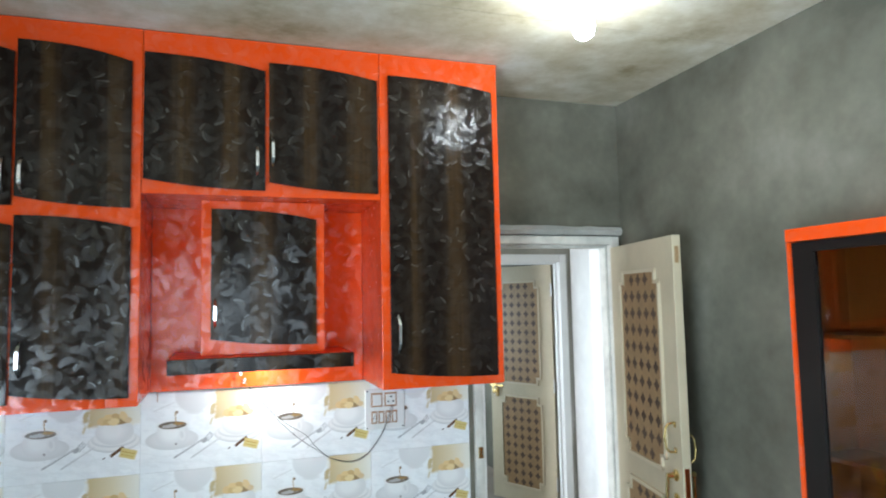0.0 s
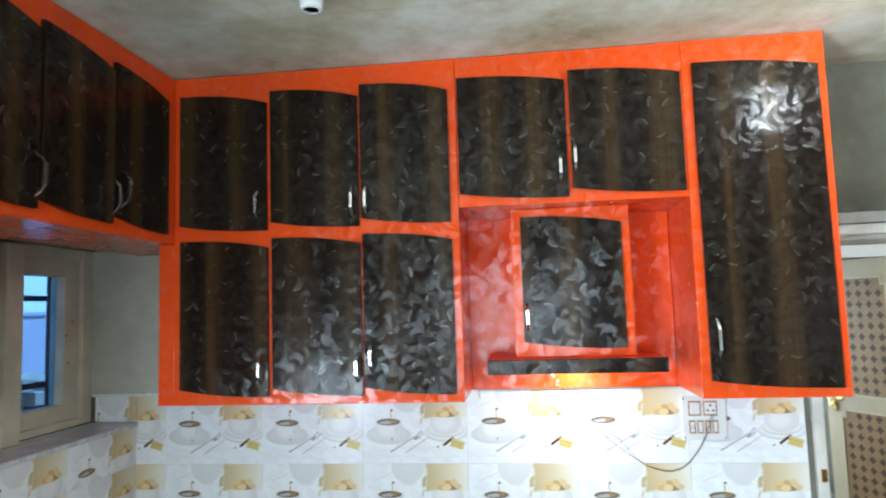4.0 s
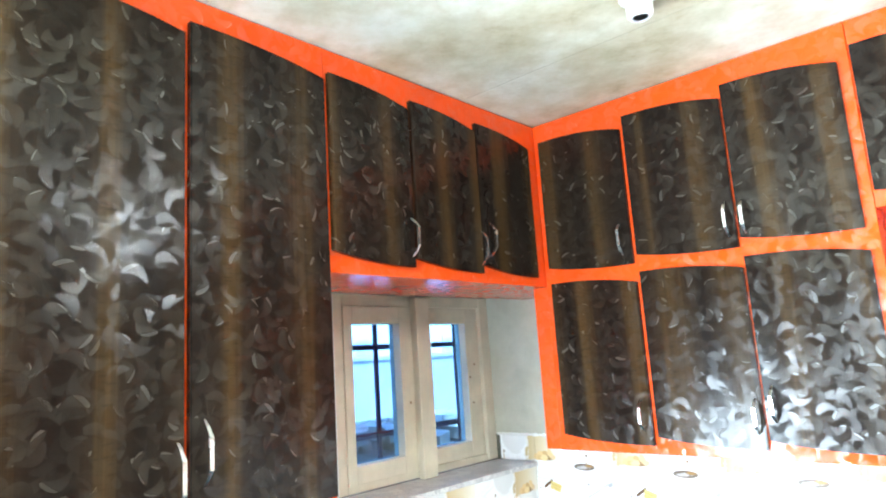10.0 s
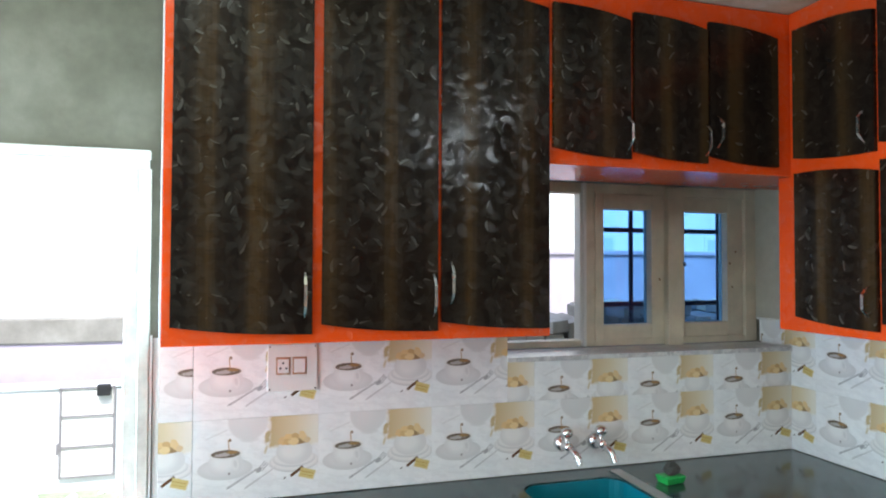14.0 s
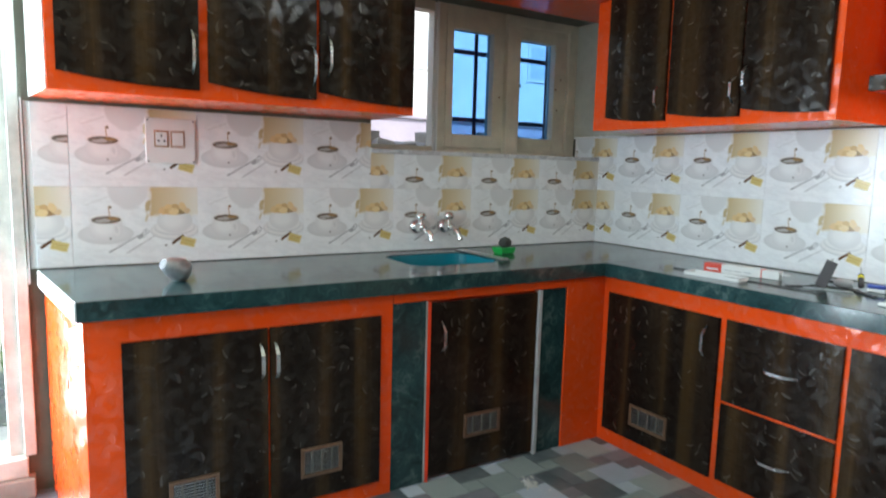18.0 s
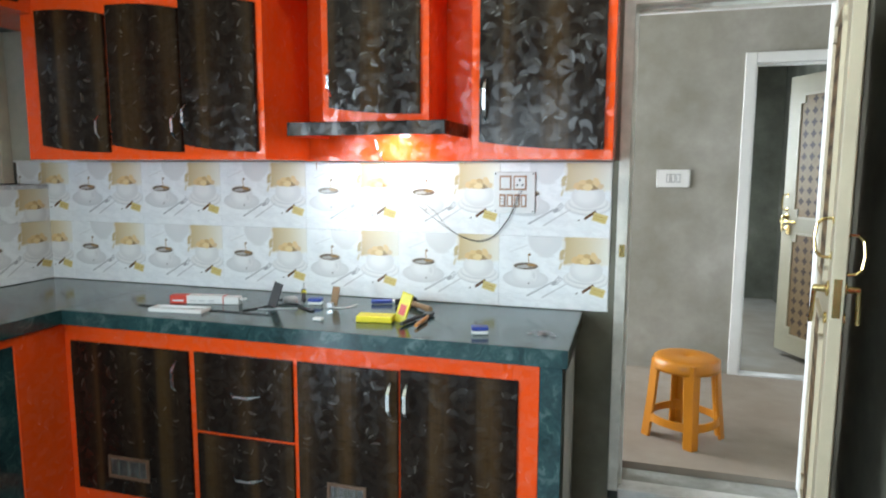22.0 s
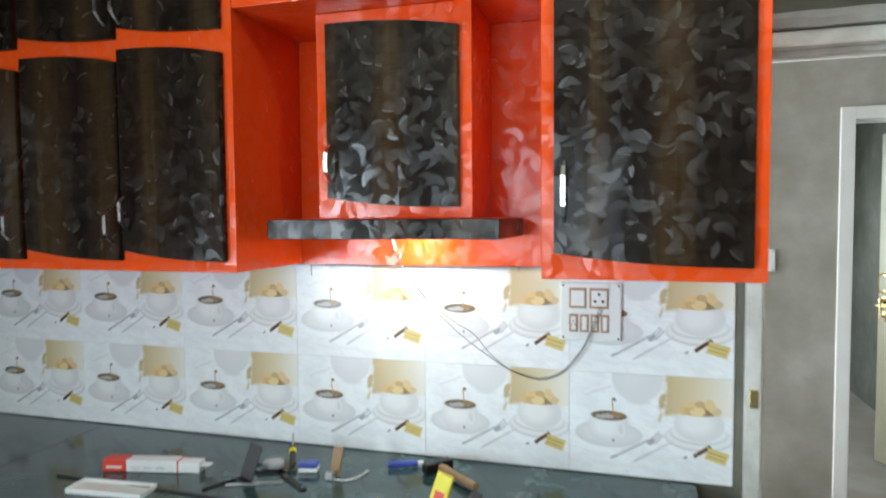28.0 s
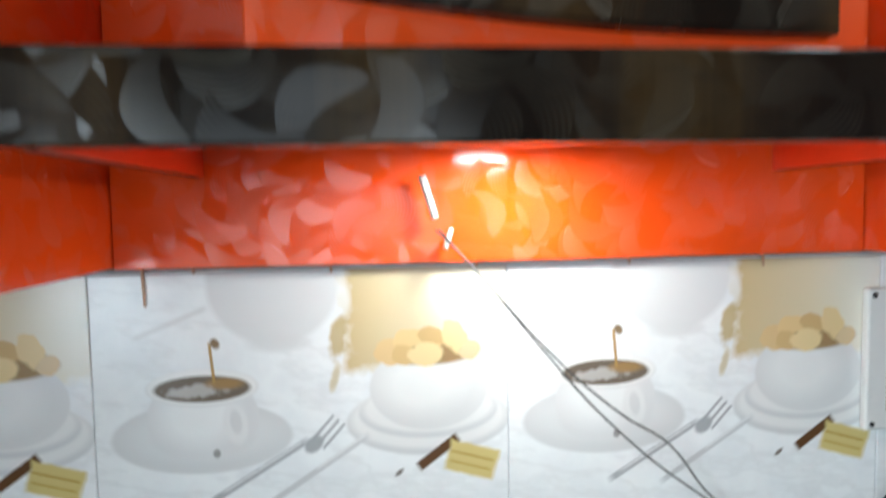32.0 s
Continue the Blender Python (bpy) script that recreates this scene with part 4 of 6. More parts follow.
for a, b, p, q, back in ((-0.925, -0.50, -0.882, -0.620, 0.0), (-0.495, -0.063, -0.412, -0.156, 0.026)):
    zz0, zz1, g0, g1 = WZ0 + 0.05, WZ1 - 0.05, 1.445, 1.998
    c0, c1 = fx0 + 0.012 - back, fx1 + 0.008 - back
    bm = boxes((c0, c1, a, p, zz0, zz1), (c0, c1, q, b, zz0, zz1), (c0, c1, p, q, zz0, g0), (c0, c1, p, q, g1, zz1), bevel=0.003)
    sash = wpart("casement", bm, M["raw_wood"], win)
    pane = wpart("pane", boxes((-0.262 - back, -0.258 - back, p, q, g0, g1)), M["glass"], sash, "clear bluish glass pane")
    pane.visible_shadow = False
wpart("meeting_stile", boxes((fx1 + 0.009, fx1 + 0.046, -0.552, -0.466, WZ0 + 0.018, WZ1 - 0.012), bevel=0.005), M["raw_wood"], win)
wpart("window_latch", lathe(bmesh.new(), [(0.001, 0.0), (0.010, 0.001), (0.013, 0.012), (0.008, 0.024), (0.001, 0.027)], (fx1 - 0.017, -0.428, 1.735), 14, "X"), M["black_metal"], win, "dark knob of the closed casement")
bm = boxes(*[(-0.345, -0.333, -0.965, WY1 - 0.004, z - 0.012, z + 0.012) for z in (1.535, 1.905)])
for y in (-0.665, -0.145):
    box(bm, -0.333, -0.323, y - 0.010, y + 0.010, WZ0 + 0.005, WZ1 - 0.002)
wpart("grille", bm, M["bars"], win, "dark iron window bars")
# open casement of the third bay, folded out
wpart("open_casement", boxes((-0.72, -0.31, -1.445, -1.41, 1.37, 2.06), bevel=0.004), M["raw_wood"], win, "pale open casement")
wpart("window_sill", boxes((-0.222, 0.011, WY0, -0.001, WZ0 - 0.003, WZ0 + 0.017), bevel=0.003), M["sill_marble"], win, "white marble sill with grey veins")
structure("reveal_plaster", boxes((-0.2235, 0.327, 0.0005, 0.0075, 1.4605, 2.0905), (-0.2235, -0.009, 0.0005, 0.0075, 2.0906, 2.119)), M["cream"], "cream plastered window reveal and corner", "trim")
bm = bmesh.new()
random.seed(6)
for i in range(16):
    x = -0.20 + 0.026 * i
    m = pose(x, -0.001, 1.461, random.uniform(-8, 8), 0, random.uniform(-8, 8)) @ Matrix.Diagonal((0.030, 0.010, random.uniform(0.006, 0.016), 1))
    bmesh.ops.create_icosphere(bm, subdivisions=2, radius=0.6, matrix=m)
tagged(link("mortar_bead", bm, M["white_wall"]), "lumpy white mortar left along the tile top", "mortar", kind="stuff")

# ---- wall cabinets ----
DA, DB = 0.380, 0.390
cab = thing("wall_cabinet", (0.95, -0.19, 1.465), "orange wall cabinet with six dark leaf-embossed doors", "wall cabinet", "kitchen wall cabinets")
wpart("carcass", fbox("A", 0.392, 1.522, 0.001, DA, 1.465, 2.760, 0.002), M["orange"], cab, "orange laminate carcass")
wpart("corner_filler", fbox("A", 0.328, 0.3915, 0.001, DA - 0.001, 1.466, 2.0905, 0.001), M["orange"], cab, "orange corner filler board")
for u0, u1, h in ((0.420, 0.777, 0.746), (0.792, 1.143, 1.121), (1.150, 1.492, 1.174)):
    hi = 0.018 if h > 1.15 else 0.0
    cabinet_door("A", cab, u0, u1, 2.130, 2.680, DA, (h, 2.165, 2.285), top=0.044)
    cabinet_door("A", cab, u0 + 0.003, u1 + 0.003, 1.496, 2.098, DA, (h + 0.008, 1.545 + 2 * hi, 1.655 + 2 * hi))
cab = thing("wall_cabinet", (1.95, -0.19, 2.183), "orange wall cabinet with two dark doors over the hood", "wall cabinet", "kitchen wall cabinets")
wpart("carcass", fbox("A", 1.523, 2.357, 0.001, DA - 0.002, 2.183, 2.760, 0.002), M["orange"], cab)
cabinet_door("A", cab, 1.528, 1.932, 2.203, 2.677, DA - 0.002, (1.903, 2.255, 2.365))
cabinet_door("A", cab, 1.945, 2.347, 2.205, 2.677, DA - 0.002, (1.957, 2.290, 2.400))
cab = thing("wall_cabinet", (2.60, -0.19, 1.465), "tall orange wall cabinet with one dark leaf-embossed door", "wall cabinet", "kitchen wall cabinets")
wpart("carcass", fbox("A", 2.358, 2.852, 0.001, DA, 1.465, 2.760, 0.002), M["orange"], cab)
cabinet_door("A", cab, 2.390, 2.822, 1.498, 2.670, DA, (2.415, 1.600, 1.745))
# corner closing board, then the cabinets on the window wall
cab = thing("wall_cabinet", (0.19, -0.92, 2.092), "orange wall cabinet with three short dark doors over the window", "wall cabinet", "kitchen wall cabinets")
wpart("carcass", fbox("B", -1.455, -0.001, 0.001, DB, 2.092, 2.760, 0.002), M["orange"], cab)
for u0, u1, h, z in ((-1.447, -1.126, -1.146, 2.155), (-1.114, -0.785, -0.805, 2.150), (-0.778, -0.448, -0.750, 2.185)):
    cabinet_door("B", cab, u0, u1, 2.124, 2.682, DB, (h, z, z + 0.125))
cab = thing("wall_cabinet", (0.19, -2.1, 1.472), "tall orange wall cabinet with three dark leaf-embossed doors", "wall cabinet", "kitchen wall cabinets")
wpart("carcass", skew_end(fbox("B", -2.748, -1.456, 0.001, DB, 1.472, 2.760, 0.002), -2.6, DB, 0.05), M["orange"], cab)
wpart("end_panel", skew_end(boxes((0.001, DB - 0.004, -2.7530, -2.7490, 1.474, 2.759)), -2.6, DB, 0.05), M["white_frame"], cab, "pale unlaminated end panel")
for u0, u1, h, z in ((-2.722, -2.298, -2.322, 1.555), (-2.268, -1.878, -1.896, 1.550), (-1.866, -1.464, -1.835, 1.592)):
    cabinet_door("B", cab, u0, u1, 1.502, 2.690, DB, (h, z, z + 0.145))

# ---- hood ----
hood = thing("range_hood", (1.93, -0.15, 1.556), "built-in range hood boxed in orange and dark laminate", "range hood")
wpart("back_panel", fbox("A", 1.5235, 2.356, 0.001, 0.012, 1.464, 2.182), M["orange"], hood)
chest = wpart("chimney_box", fbox("A", 1.712, 2.161, 0.013, 0.258, 1.6115, 2.182, 0.002), M["orange"], hood)
d = cabinet_door("A", hood, 1.747, 2.128, 1.641, 2.150, 0.258, (1.762, 1.712, 1.820))
# an open-bottomed tray: top board, dark front, sides dark outside and orange inside
wpart("canopy_top", boxes((1.6132, 2.2488, -0.3448, -0.013, 1.597, 1.6105)), M["orange_plain"], hood, "orange canopy board")
wpart("canopy_front", boxes((1.608, 2.254, -0.362, -0.345, 1.558, 1.610), bevel=0.002), M["dark"], hood, "dark leaf-embossed canopy front")
for a, b, c, d in ((1.608, 1.613, 1.6135, 1.618), (2.249, 2.254, 2.244, 2.2485)):
    side = wpart("canopy_side", boxes((a, b, -0.3445, -0.013, 1.558, 1.610), bevel=0.001), M["dark"], hood)
    wpart("side_lining", boxes((c, d, -0.3445, -0.013, 1.559, 1.5965)), M["orange_plain"], side, "orange inner face")
lamp = wpart("hood_lamp", tube(bmesh.new(), (LAMP_X, LAMP_Y, 1.5968), (LAMP_X, LAMP_Y, 1.586), 0.040, seg=28), M["white_plastic"], hood, "white round lamp housing")
wpart("lamp_lens", tube(bmesh.new(), (LAMP_X, LAMP_Y, 1.5858), (LAMP_X, LAMP_Y, 1.5838), 0.033, seg=28), M["lit_hood"], hood, "lit round hood lamp")
for k, pts in enumerate(([(1.858, -0.035, 1.50), (1.895, -0.065, 1.46), (1.955, -0.080, 1.385), (2.035, -0.065, 1.295), (2.14, -0.040, 1.205), (2.24, -0.014, 1.142), (2.33, -0.016, 1.135), (2.41, -0.02, 1.20), (2.480, -0.022, 1.352)],
                         [(1.862, -0.035, 1.50), (1.912, -0.070, 1.44), (1.978, -0.080, 1.365), (2.052, -0.062, 1.30), (2.108, -0.046, 1.262), (2.168, -0.030, 1.19), (2.25, -0.012, 1.136), (2.335, -0.016, 1.132), (2.415, -0.02, 1.203), (2.488, -0.022, 1.35)])):
    tagged(sweep("hood_wire", pts, 0.0011, M["wire"]), "thin dark wire hanging from the hood to a wall socket", "cable", "hood wires")
bm = bmesh.new()
tube(bm, (1.845, -0.03, 1.556), (1.858, -0.035, 1.512), 0.0042, seg=8)
tube(bm, (1.875, -0.03, 1.50), (1.868, -0.035, 1.480), 0.003, seg=8)
wpart("connector", bm, M["grey_plastic"], hood, "white plastic wire connectors")

random.seed(3)
for x, ln in ((1.548, 0.040), (1.600, 0.006), (1.905, 0.005), (1.745, 0.008), (2.080, 0.007), (2.240, 0.014)):
    wpart("glue_drip", tube(bmesh.new(), (x, -0.003, 1.463), (x + 0.001, -0.003, 1.463 - ln), 0.0022, 0.0012, seg=6), M["switch_brown"], hood, "dried brown glue drip")

# ---- base cabinets and counter ----
LB, LA = 0.650, 0.560
base = thing("base_cabinet", (0.33, -2.18, 0), "orange base cabinet with two dark doors and small vents", "base cabinet", "kitchen base cabinets")
bm = skew_end(boxes((0.002, LB, -2.690, -1.668, 0.0, 0.788), bevel=0.002), -2.6, LB, 0.095)
wpart("carcass", bm, M["orange"], base)
cabinet_door("B", base, -2.590, -2.145, 0.062, 0.710, LB, (-2.172, 0.530, 0.660), False, vents=[(-2.468, -2.312, 0.120, 0.240)], thick=0.012)
cabinet_door("B", base, -2.138, -1.720, 0.062, 0.710, LB, (-2.122, 0.530, 0.660), False, vents=[(-2.032, -1.876, 0.148, 0.258)], thick=0.012)
pier = thing("granite_pier", (0.33, -1.575, 0), "dark green granite pier under the counter", "counter support", "granite piers")
wpart("slab", boxes((0.30, LB - 0.006, -1.666, -1.5195, 0.0, 0.789), bevel=0.002), M["granite"], pier)
wpart("edge_strip", boxes((LB - 0.03, LB - 0.004, -1.519, -1.512, 0.0, 0.745), bevel=0.001), M["cement"], pier, "pale unpolished edge of the slab")
pier = thing("granite_pier", (0.33, -0.86, 0), "dark green granite pier beside the sink door", "counter support", "granite piers")
wpart("slab", boxes((0.30, LB - 0.006, -0.938, -0.795, 0.0, 0.789), bevel=0.002), M["granite"], pier)
wpart("edge_strip", boxes((LB - 0.03, LB + 0.004, -0.956, -0.939, 0.0, 0.745), bevel=0.002), M["marble"], pier, "pale dusty edge strip")
base = thing("sink_cabinet", (0.33, -1.23, 0), "dark sink cabinet door set between granite piers", "base cabinet", "kitchen base cabinets")
wpart("carcass", boxes((0.30, LB - 0.03, -1.511, -0.957, 0.0, 0.788)), M["orange_plain"], base)
wpart("top_rail", boxes((LB - 0.0295, LB + 0.002, -1.666, -0.795, 0.790 - 0.042, 0.789), bevel=0.002), M["orange"], base)
wpart("side_strip", boxes((LB - 0.0295, LB - 0.004, -1.511, -1.497, 0.0, 0.747)), M["orange_plain"], base)
cabinet_door("B", base, -1.496, -0.958, 0.012, 0.735, LB - 0.029, (-1.450, 0.530, 0.660), False, vents=[(-1.328, -1.145, 0.150, 0.250)], thick=0.022)
structure("corner_panel", boxes((0.30, LB, -0.794, -0.562, 0.0, 0.789), bevel=0.002), M["orange"], "orange corner panel", "panel")

base = thing("base_cabinet", (1.6, -0.28, 0), "long orange base cabinet with dark doors, two drawers and vents", "base cabinet", "kitchen base cabinets")
wpart("carcass", boxes((0.301, 2.645, -LA, -0.002, 0.0, 0.788), bevel=0.002), M["orange"], base)
cabinet_door("A", base, 0.684, 1.263, 0.068, 0.714, LA, (1.215, 0.545, 0.675), False, vents=[(0.852, 1.055, 0.140, 0.237)], thick=0.012)
for z0, z1, hz in ((0.396, 0.716, 0.566), (0.076, 0.384, 0.230)):
    dr = wpart("drawer_front", prism("A", [(1.292, z0), (1.722, z0), (1.722, z1), (1.292, z1)], LA, LA + 0.012, 0.002), M["dark"], base, "dark leaf-embossed drawer front")
    pull("A", hz, LA + 0.012, 1.455, 1.585, dr, True)
cabinet_door("A", base, 1.742, 2.144, 0.074, 0.716, LA, (2.118, 0.545, 0.675), False, vents=[(1.862, 2.020, 0.165, 0.262)], thick=0.012)
cabinet_door("A", base, 2.152, 2.574, 0.076, 0.722, LA, (2.180, 0.545, 0.675), False, vents=[(2.286, 2.440, 0.165, 0.262)], thick=0.012)
pier = thing("granite_pier", (2.70, -0.28, 0), "dark green granite end panel of the counter", "counter support", "granite piers")
wpart("slab", boxes((2.646, 2.722, -LA - 0.004, -0.45, 0.0, 0.789), bevel=0.002), M["granite"], pier)
wpart("infill", boxes((2.646, 2.717, -0.449, -0.002, 0.0, 0.789)), M["cement"], pier, "bare cement side")

SX0, SX1, SY0, SY1 = 0.115, 0.475, -1.465, -1.02   # sink cut-out
CZ0, CZ1 = 0.790, 0.852
counter = thing("countertop", (0.35, -1.0, CZ0), "polished dark green granite countertop in an L with sink cut-out", "countertop")
def slab_with_hole(xs, ys, z0, z1):
    """A board over a 3 x 3 grid with its middle cell cut out."""
    bm = bmesh.new()
    top = [[bm.verts.new((x, y, z1)) for y in ys] for x in xs]
    low = [[bm.verts.new((x, y, z0)) for y in ys] for x in xs]
    for i in range(3):
        for j in range(3):
            if (i, j) != (1, 1):
                bm.faces.new((top[i][j], top[i + 1][j], top[i + 1][j + 1], top[i][j + 1]))
                bm.faces.new((low[i][j + 1], low[i + 1][j + 1], low[i + 1][j], low[i][j]))
    for e in [e for e in bm.edges if e.is_boundary and e.verts[0].co.z > (z0 + z1) / 2]:
        pair = []
        for v in e.verts:
            i, j = next((i, j) for i in range(4) for j in range(4) if top[i][j] is v)
            pair.append(low[i][j])
        bm.faces.new((e.verts[0], e.verts[1], pair[1], pair[0]))
    bmesh.ops.recalc_face_normals(bm, faces=bm.faces)
    return bm


wpart("slab", skew_end(slab_with_hole((0.001, SX0, SX1, 0.688), (-2.705, SY0, SY1, -0.001), CZ0, CZ1), -2.6, 0.688, 0.095), M["granite"], counter)
wpart("slab", boxes((0.6885, 2.742, -0.608, -0.001, CZ0, CZ1)), M["granite"], counter)
# rounded corners of the cut-out
for sx, sy in ((SX0, SY0), (SX1, SY0), (SX1, SY1), (SX0, SY1)):
    dx, dy, rad = (1 if sx == SX0 else -1), (1 if sy == SY0 else -1), 0.085
    outline = [(sx, sy)] + [(sx + dx * rad * (1 - math.sin(k * math.pi / 16)), sy + dy * rad * (1 - math.cos(k * math.pi / 16))) for k in range(9)]
    bm = bmesh.new()
    top = [bm.verts.new((x, y, CZ1)) for x, y in outline]
    low = [bm.verts.new((x, y, CZ0)) for x, y in outline]
    bm.faces.new(top)
    bm.faces.new(low)
    for k in range(len(outline)):
        j = (k + 1) % len(outline)
        bm.faces.new((top[k], top[j], low[j], low[k]))
    bmesh.ops.recalc_face_normals(bm, faces=bm.faces)
    wpart("cutout_corner", bm, M["granite"], counter)
for slab in [c for c in counter.children if c.name.startswith("slab")]:
    bv = slab.modifiers.new("soft_edge", "BEVEL")
    bv.width, bv.segments, bv.limit_method = 0.0018, 2, "ANGLE"
wpart("end_edge", skew_end(boxes((0.03, 0.687, -2.711, -2.7055, CZ0 + 0.004, CZ1 - 0.001)), -2.6, 0.688, 0.095), M["white_frame"], counter, "pale unpolished end edge")

sink = thing("sink", (0.29, -1.24, 0.66), "teal plastic sink basin set in a granite cut-out", "sink")
bm = bmesh.new()
rings = []
for z, inset, rad in ((0.846, 0.002, 0.084), (0.720, 0.006, 0.082), (0.684, 0.014, 0.078), (0.666, 0.034, 0.066), (0.660, 0.070, 0.040)):
    ring = []
    for cx, cy, a0 in ((SX1, SY1, 0), (SX0, SY1, 90), (SX0, SY0, 180), (SX1, SY0, 270)):
        mx = cx + (inset + rad) * (1 if cx == SX0 else -1)
        my = cy + (inset + rad) * (1 if cy == SY0 else -1)
        ring += [bm.verts.new((mx + rad * math.cos(radians(a0 + 15 * k)), my + rad * math.sin(radians(a0 + 15 * k)), z)) for k in range(7)]
    rings.append(ring)
for p, q in zip(rings, rings[1:]):
    for k in range(len(p)):
        j = (k + 1) % len(p)
        bm.faces.new((p[k], p[j], q[j], q[k]))
bm.faces.new(rings[-1])
bmesh.ops.recalc_face_normals(bm, faces=bm.faces)
basin = wpart("basin", bm, M["teal"], sink)
sol = basin.modifiers.new("thickness", "SOLIDIFY")
sol.thickness = 0.003
wpart("drain", lathe(bmesh.new(), [(0.035, 0.0), (0.035, 0.004), (0.02, 0.005)], (0.30, -1.24, 0.6645)), M["steel"], sink)
tray = thing("drain_tray", (0.25, -0.95, CZ1), "thin pale steel drainer edge beside the sink", "drainer")
wpart("rim", boxes((0.05, 0.44, SY1 + 0.004, -0.965, CZ1, CZ1 + 0.005), bevel=0.002), M["steel"], tray)

for y in (-1.215, -1.055):
    tap = thing("wall_tap", (0.0, y, 0.985), "chrome wall tap with a round knob over the sink", "tap", "taps over the sink")
    bm = lathe(bmesh.new(), [(0.036, 0.0), (0.036, 0.010), (0.030, 0.019), (0.021, 0.025), (0.019, 0.060), (0.016, 0.080), (0.001, 0.082)], (0.001, y, 0.972), 20, "X")
    smooth(wpart("flange", bm, M["chrome"], tap))
    sp = sweep("spout", [(0.050, y, 0.968), (0.085, y + 0.006, 0.962), (0.118, y + 0.014, 0.945), (0.134, y + 0.018, 0.912)], 0.0135, M["chrome"])
    sp.data.transform(world_of(tap).inverted())
    sp.parent = tap
    smooth(sp)
    bm = tube(bmesh.new(), (0.050, y, 0.972), (0.050, y, 1.006), 0.010)
    smooth(wpart("valve", bm, M["chrome"], tap))
    bm = lathe(bmesh.new(), [(0.001, 0.0), (0.018, 0.003), (0.0265, 0.014), (0.0265, 0.027), (0.018, 0.039), (0.001, 0.043)], (0.050, y, 1.004), 18)
    smooth(wpart("knob", bm, M["chrome"], tap))


def switch_board(name, face, u0, u1, z0, z1, label, cells, off=0.0):
    c = P(face, (u0 + u1) / 2, 0.0, z0)
    th = thing(name, (c.x, c.y + off, c.z), label, "switchboard", "electrical plates")
    def wp(nm, bm, mat, lab=""):
        if off:
            bm.transform(Matrix.Translation((0, off, 0)))
        return wpart(nm, bm, mat, th, lab)
    wp("plate", fbox(face, u0, u1, 0.001, 0.012, z0, z1, 0.003), M["white_plastic"])
    for k in ((u0 + 0.008, z0 + 0.008), (u1 - 0.008, z0 + 0.008), (u0 + 0.008, z1 - 0.008), (u1 - 0.008, z1 - 0.008)):
        a, b = P(face, k[0], 0.0121, k[1]), P(face, k[0], 0.0135, k[1])
        wp("screw", tube(bmesh.new(), a, b, 0.0032, seg=8), M["black_metal"])
    for (a, b, c0, d0, kind) in cells:
        wp("switch_rim", fbox(face, u0 + a, u0 + b, 0.0121, 0.0145, z0 + c0, z0 + d0, 0.001), M["switch_brown"] if kind != "g" else M["grey_plastic"])
        r = 0.006
        wp("socket" if kind == "s" else "rocker", fbox(face, u0 + a + r, u0 + b - r, 0.0146, 0.018, z0 + c0 + r * 1.2, z0 + d0 - r * 1.2, 0.001), M["white_plastic"])
        if kind == "s":
            uc, zc, q = u0 + (a + b) / 2, z0 + (c0 + d0) / 2, (b - a)
            bm = bmesh.new()
            for du, dz in ((0, 0.22), (-0.2, -0.15), (0.2, -0.15)):
                tube(bm, P(face, uc + du * q, 0.0181, zc + dz * q), P(face, uc + du * q, 0.0188, zc + dz * q), 0.08 * q, seg=8)
            wp("socket_holes", bm, M["rubber"])
    return th


switch_board("switchboard", "A", 2.365, 2.538, 1.250, 1.420, "white switchboard with socket and brown-rimmed switches", [
    (0.025, 0.075, 0.095, 0.155, "r"), (0.083, 0.138, 0.095, 0.155, "s"), (0.025, 0.051, 0.025, 0.078, "s"), (0.056, 0.082, 0.025, 0.078, "r"),
    (0.087, 0.111, 0.025, 0.078, "r"), (0.115, 0.139, 0.025, 0.078, "r")])
switch_board("switchboard", "B", -2.425, -2.242, 1.250, 1.425, "white switchboard with one socket and one switch", [
    (0.030, 0.083, 0.062, 0.128, "s"), (0.090, 0.143, 0.062, 0.128, "r")])
switch_board("switchboard", "A", 3.062, 3.262, 1.318, 1.430, "white plate with three grey switches on the passage wall", [
    (0.058, 0.083, 0.030, 0.085, "g"), (0.088, 0.113, 0.030, 0.085, "g"), (0.118, 0.143, 0.030, 0.085, "g")], off=1.719)

# ---- ceiling fittings ----
b1 = thing("ceiling_lamp", (1.164, -0.995, 2.765), "unlit white ceiling lamp holder", "lamp")
smooth(wpart("base", lathe(bmesh.new(), [(0.052, 0.0), (0.052, -0.012), (0.036, -0.022), (0.036, -0.03)], (1.164, -0.995, 2.7645)), M["white_plastic"], b1))
smooth(wpart("cup", lathe(bmesh.new(), [(0.036, -0.03), (0.034, -0.062), (0.024, -0.07), (0.020, -0.066)], (1.164, -0.995, 2.7645)), M["white_plastic"], b1))
wpart("socket", lathe(bmesh.new(), [(0.020, -0.066), (0.018, -0.05)], (1.164, -0.995, 2.7645)), M["rubber"], b1)
b2 = thing("ceiling_bulb", (2.885, -1.015, 2.765), "glowing white bulb hanging from the ceiling", "lamp")
smooth(wpart("holder", lathe(bmesh.new(), [(0.045, 0.0), (0.045, -0.012), (0.022, -0.02), (0.020, -0.05)], (2.885, -1.015, 2.7645)), M["white_plastic"], b2))
smooth(wpart("bulb", lathe(bmesh.new(), [(0.018, -0.05), (0.032, -0.075), (0.036, -0.105), (0.028, -0.132), (0.010, -0.143)], (2.885, -1.015, 2.7645)), M["lit_bulb"], b2, "glowing bulb"))

